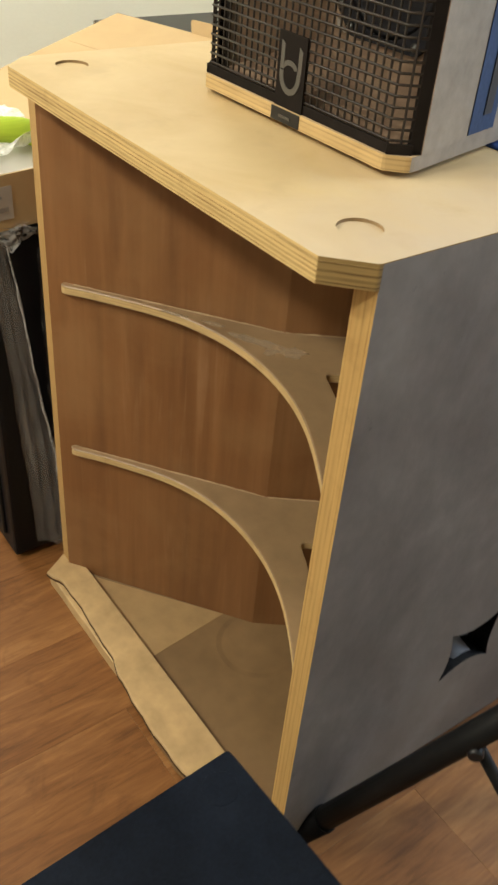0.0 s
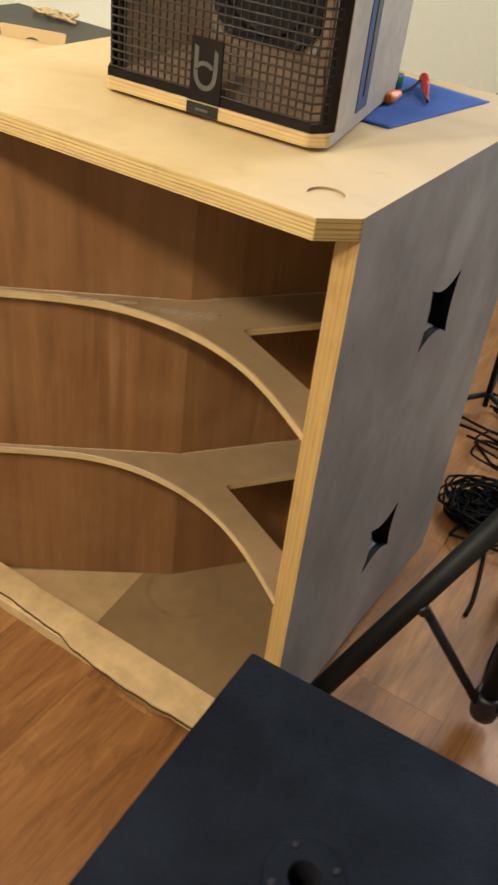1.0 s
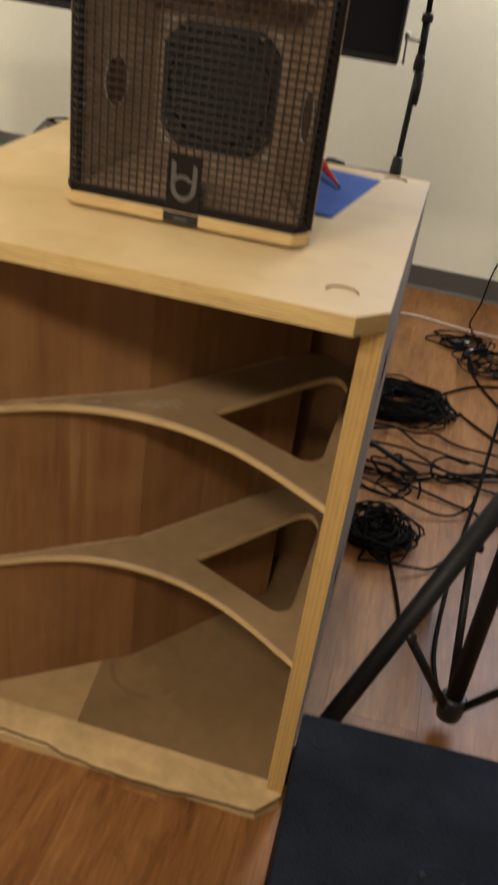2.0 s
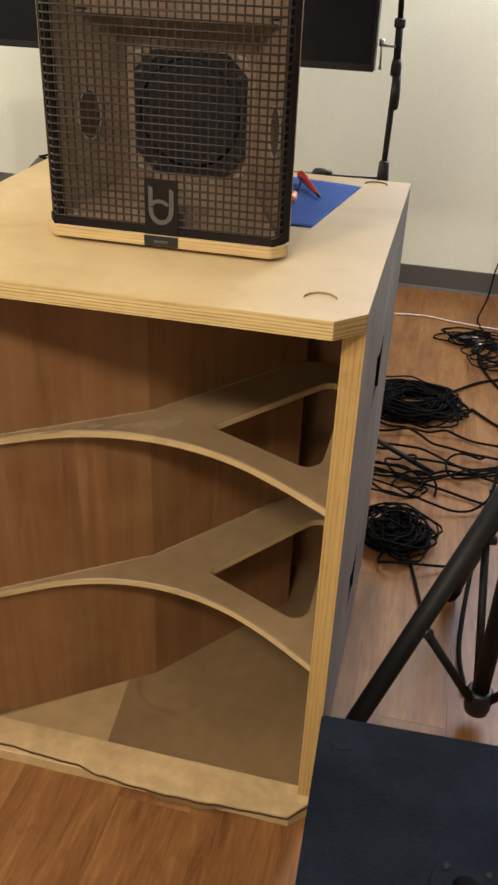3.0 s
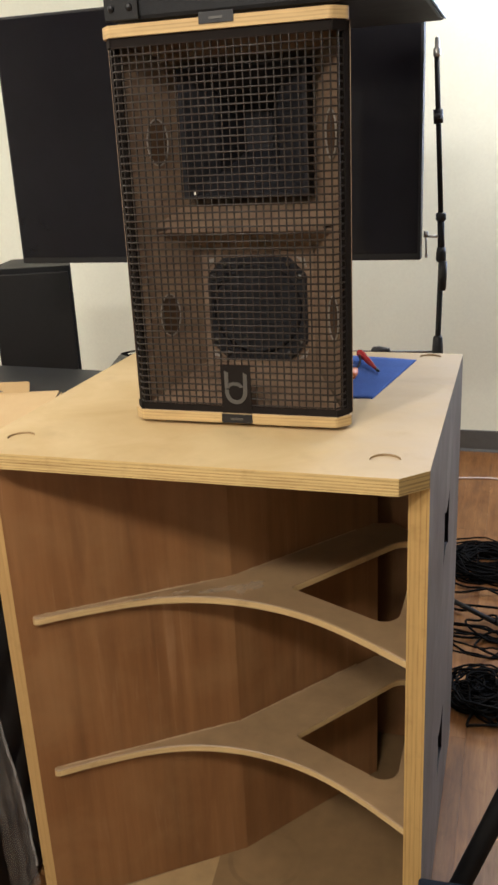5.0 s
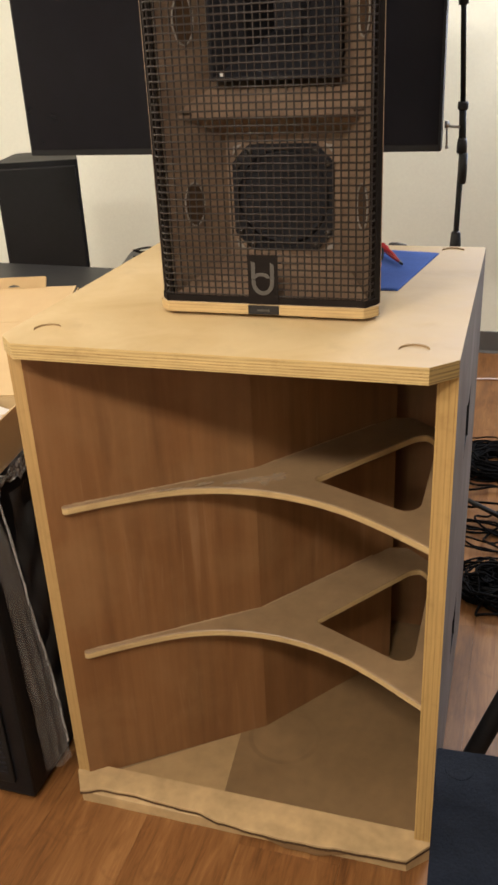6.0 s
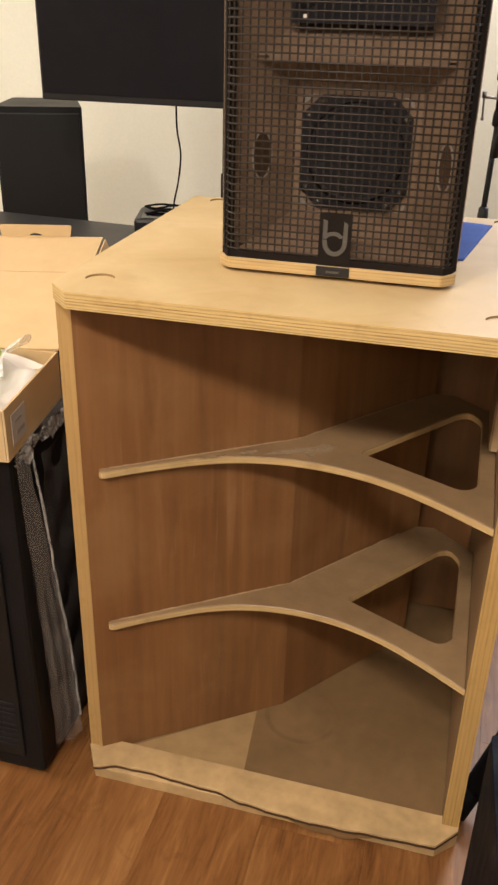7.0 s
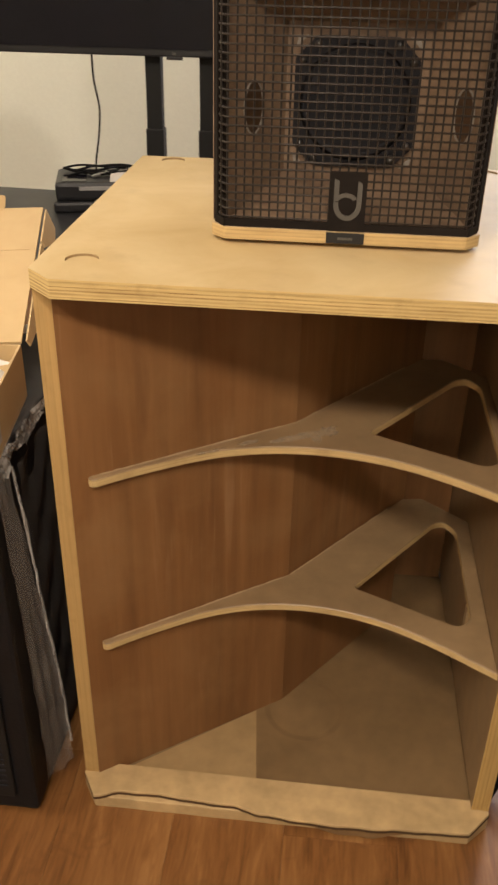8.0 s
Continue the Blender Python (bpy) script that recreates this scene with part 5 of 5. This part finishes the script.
part("clamp_knob", lathe([(0.0, -0.005), (0.0042, -0.003), (0.0042, 0.003), (0.0, 0.005)], Matrix.Translation((mx - 0.046, my - 0.004, 1.090)), 10), M_STEEL, clm)
for k in range(3):
    a = radians(100 + 120 * k)
    part("foot_leg", tube([(mx, my, 0.07), (mx + 0.26 * math.cos(a), my + 0.26 * math.sin(a), 0.008)], 0.008, 10), M_BLACK, MIC)
rod = part("boom_rod", tube([(mx - 0.012, my, 0.824), (mx - 0.36, my, 0.818)], 0.0034, 8), M_DARKSTEEL, MIC, "thin steel boom rod")
part("boom_weight", lathe([(0.004, -0.002), (0.011, 0.004), (0.0125, 0.022), (0.007, 0.050), (0.004, 0.052)], along((mx - 0.194, my, 0.824), (mx - 0.14, my, 0.8250)), 14), M_BLACKPLASTIC, rod)

# ---- cables on the floor ----
def coil(cx, cy, r0, r1, turns, h, squash, seed, ang=0.0, spread=0.11, thick=0.0030):
    """A heap of cable laps with radii between r0 and r1, lying up to h high."""
    g = random.Random(seed)
    pts, per = [], 14
    for lap in range(turns):
        r = g.uniform(r0, r1)
        ox, oy, tilt, ph = g.gauss(0, r1 * spread), g.gauss(0, r1 * spread), g.uniform(-0.7, 0.7), g.uniform(0, 6.28)
        lift = h * g.random()
        for i in range(per):
            a = 2 * math.pi * i / per
            rr = r * (1 + 0.20 * math.sin(2 * a + ph) + 0.10 * math.sin(5 * a + 2 * ph) + g.uniform(-0.03, 0.03))
            x, y = ox + rr * math.cos(a), (oy + rr * math.sin(a)) * squash
            z = thick + max(0.0, lift * 0.7 + 0.5 * h * tilt * math.cos(a + ph))
            ca, sa = math.cos(ang), math.sin(ang)
            pts.append((cx + x * ca - y * sa, cy + x * sa + y * ca, z))
    return tube(smooth_path(pts, 2), thick, 6)


for cx, cy, r0, r1, turns, h, sq, seed, ang, spread, label in (
        (0.100, 1.672, 0.070, 0.146, 50, 0.050, 0.84, 2, 0.0, 0.11, "thick coil of black audio cable on the floor"),
        (0.104, 0.895, 0.014, 0.072, 52, 0.080, 1.05, 5, 0.3, 0.26, "dense tangled heap of black cable on the floor"),
        (0.40, 2.13, 0.04, 0.15, 10, 0.05, 0.7, 9, 0.5, 0.16, "loose loops of black cable near the wall"),
        (0.27, 2.30, 0.03, 0.11, 8, 0.04, 0.6, 15, 0.2, 0.16, "loose loops of black cable near the wall"),
        (0.105, 0.905, 0.080, 0.104, 5, 0.110, 1.0, 31, 0.1, 0.12, "few loose loops of cable standing off the heap"),
        (0.09, 1.16, 0.06, 0.11, 3, 0.04, 0.7, 12, -0.2, 0.12, "few loose loops of thin black cable")):
    tagged(part("cable_coil", coil(cx, cy, r0, r1, turns, h, sq, seed, ang, spread), M_RUBBER, None), label, "cable", "cable coils")


def cable(pts, r, m, label, name="cable"):
    return tagged(part(name, tube(smooth_path(pts, 8), r, 8), m, None), label, "cable")


strand = random.Random(21)
for k in range(7):
    y = 1.17 + 0.050 * k
    drift, ph = strand.uniform(-0.10, 0.10), strand.uniform(0, 6.28)
    pts = []
    for q in range(12):
        u = q / 11
        pts.append((-0.07 + 0.72 * u + 0.035 * math.sin(7 * u + ph), y + drift * u + 0.055 * math.sin(4.5 * u + ph * 1.7) + strand.uniform(-0.006, 0.006), 0.006 + 0.018 * strand.random()))
    cable(pts, 0.0040, M_RUBBER, "black cable strand trailing across the floor")
for k, (lx, ly, lr) in enumerate(((0.10, 1.13, 0.075), (0.05, 1.24, 0.06), (0.24, 1.30, 0.070), (0.075, 0.815, 0.055))):
    pts = [(lx + lr * (1.3 * math.cos(a * 0.42)) + 0.01 * a, ly + lr * math.sin(a * 0.42 + 0.3 * k), 0.006 + 0.03 * abs(math.sin(a * 0.5 + k))) for a in range(17)]
    cable(pts, 0.0036, M_RUBBER, "stray black cable loop on the floor")
cable([(0.125, 0.88, 0.03), (0.150, 0.82, 0.006), (0.178, 0.71, 0.006), (0.196, 0.62, 0.006), (0.199, 0.57, 0.006)], 0.0045, M_RUBBER, "short black cable end beside the heap")
cable([(-0.06, 2.47, 0.005), (0.08, 2.49, 0.005), (0.22, 2.46, 0.005), (0.42, 2.44, 0.005), (0.75, 2.47, 0.005)], 0.0034, M_PINK, "pale pinkish mains cable along the wall")
cable([(0.33, 2.832, 0.46), (0.362, 2.832, 0.36), (0.378, 2.832, 0.285), (0.380, 2.832, 0.24), (0.366, 2.832, 0.18), (0.354, 2.828, 0.12), (0.348, 2.815, 0.065), (0.340, 2.78, 0.012), (0.32, 2.66, 0.006), (0.30, 2.50, 0.006), (0.34, 2.33, 0.012)], 0.0034, M_RUBBER, "black cable coming down the wall")
cable([(0.46, 1.95, 0.006), (0.41, 1.60, 0.010), (0.36, 1.2, 0.022), (0.31, 0.85, 0.006), (0.285, 0.55, 0.006), (0.30, 0.40, 0.01)], 0.0052, M_RUBBER, "dark red-black cable running to the tripod")
cable([(0.29, 1.70, 0.006), (0.36, 1.62, 0.006), (0.45, 1.54, 0.006), (0.6, 1.42, 0.006)], 0.0046, M_RUBBER, "black cable leaving the coil")
cable([(0.22, 1.80, 0.01), (0.32, 1.92, 0.006), (0.42, 1.97, 0.006), (0.55, 2.0, 0.006)], 0.0046, M_RUBBER, "black cable leaving the coil")
cable([(0.30, 2.22, 0.01), (0.33, 2.02, 0.006), (0.42, 1.82, 0.006), (0.55, 1.66, 0.006)], 0.0046, M_RUBBER, "black cable crossing the floor")
for k, (cx, cy, an) in enumerate(((0.26, 2.28, 20), (0.30, 2.20, 70), (0.36, 2.24, -30), (0.43, 2.05, 10))):
    pg = thing("cable_plug", (cx, cy, 0), "black cable plug with steel shell on the floor", "plug", "cable plugs")
    m = Matrix.Translation((cx, cy, 0.0125)) @ Matrix.Rotation(radians(an), 4, "Z") @ Matrix.Rotation(radians(90), 4, "Y")
    part("body", lathe([(0.006, -0.035), (0.010, -0.03), (0.0115, 0.0), (0.0115, 0.02)], m, 14), M_BLACKPLASTIC, pg)
    part("shell", lathe([(0.0105, 0.0203), (0.0105, 0.045), (0.009, 0.046)], m, 14), M_STEEL, pg, "bright steel shell")

# ---- floor planks ----
PW, PL, PG = 0.193, 1.22, 0.0003
plank = bmesh.new()
box(0, PW - PG, 0, PL - PG, -0.0038, 0.0, 0.0003, plank)
pm = bpy.data.meshes.new("plank")
plank.to_mesh(pm)
plank.free()
pm.materials.append(M_FLOOR)
rest = bmesh.new()
col = 0
x = X0
while x < X1 - 0.01:
    w = min(PW, X1 - x)
    y = Y0 - PL * ((col * 0.37) % 1.0)
    while y < Y1:
        a, b = max(y, Y0), min(y + PL, Y1)
        whole = w > PW - 1e-6 and b - a > PL - 1e-6
        if whole and -2.2 < x < 1.6:
            ob = new("plank", pm)
            ob.location = (x, y, 0)
            ob.parent = FLOOR
        elif b - a > 0.02:
            box(x, x + w - PG, a, b - PG, -0.0038, 0.0, 0, rest)
        y += PL
    x += PW
    col += 1
ro = part("plank_rest", rest, M_FLOOR, FLOOR)
ro["kind"] = "stuff"
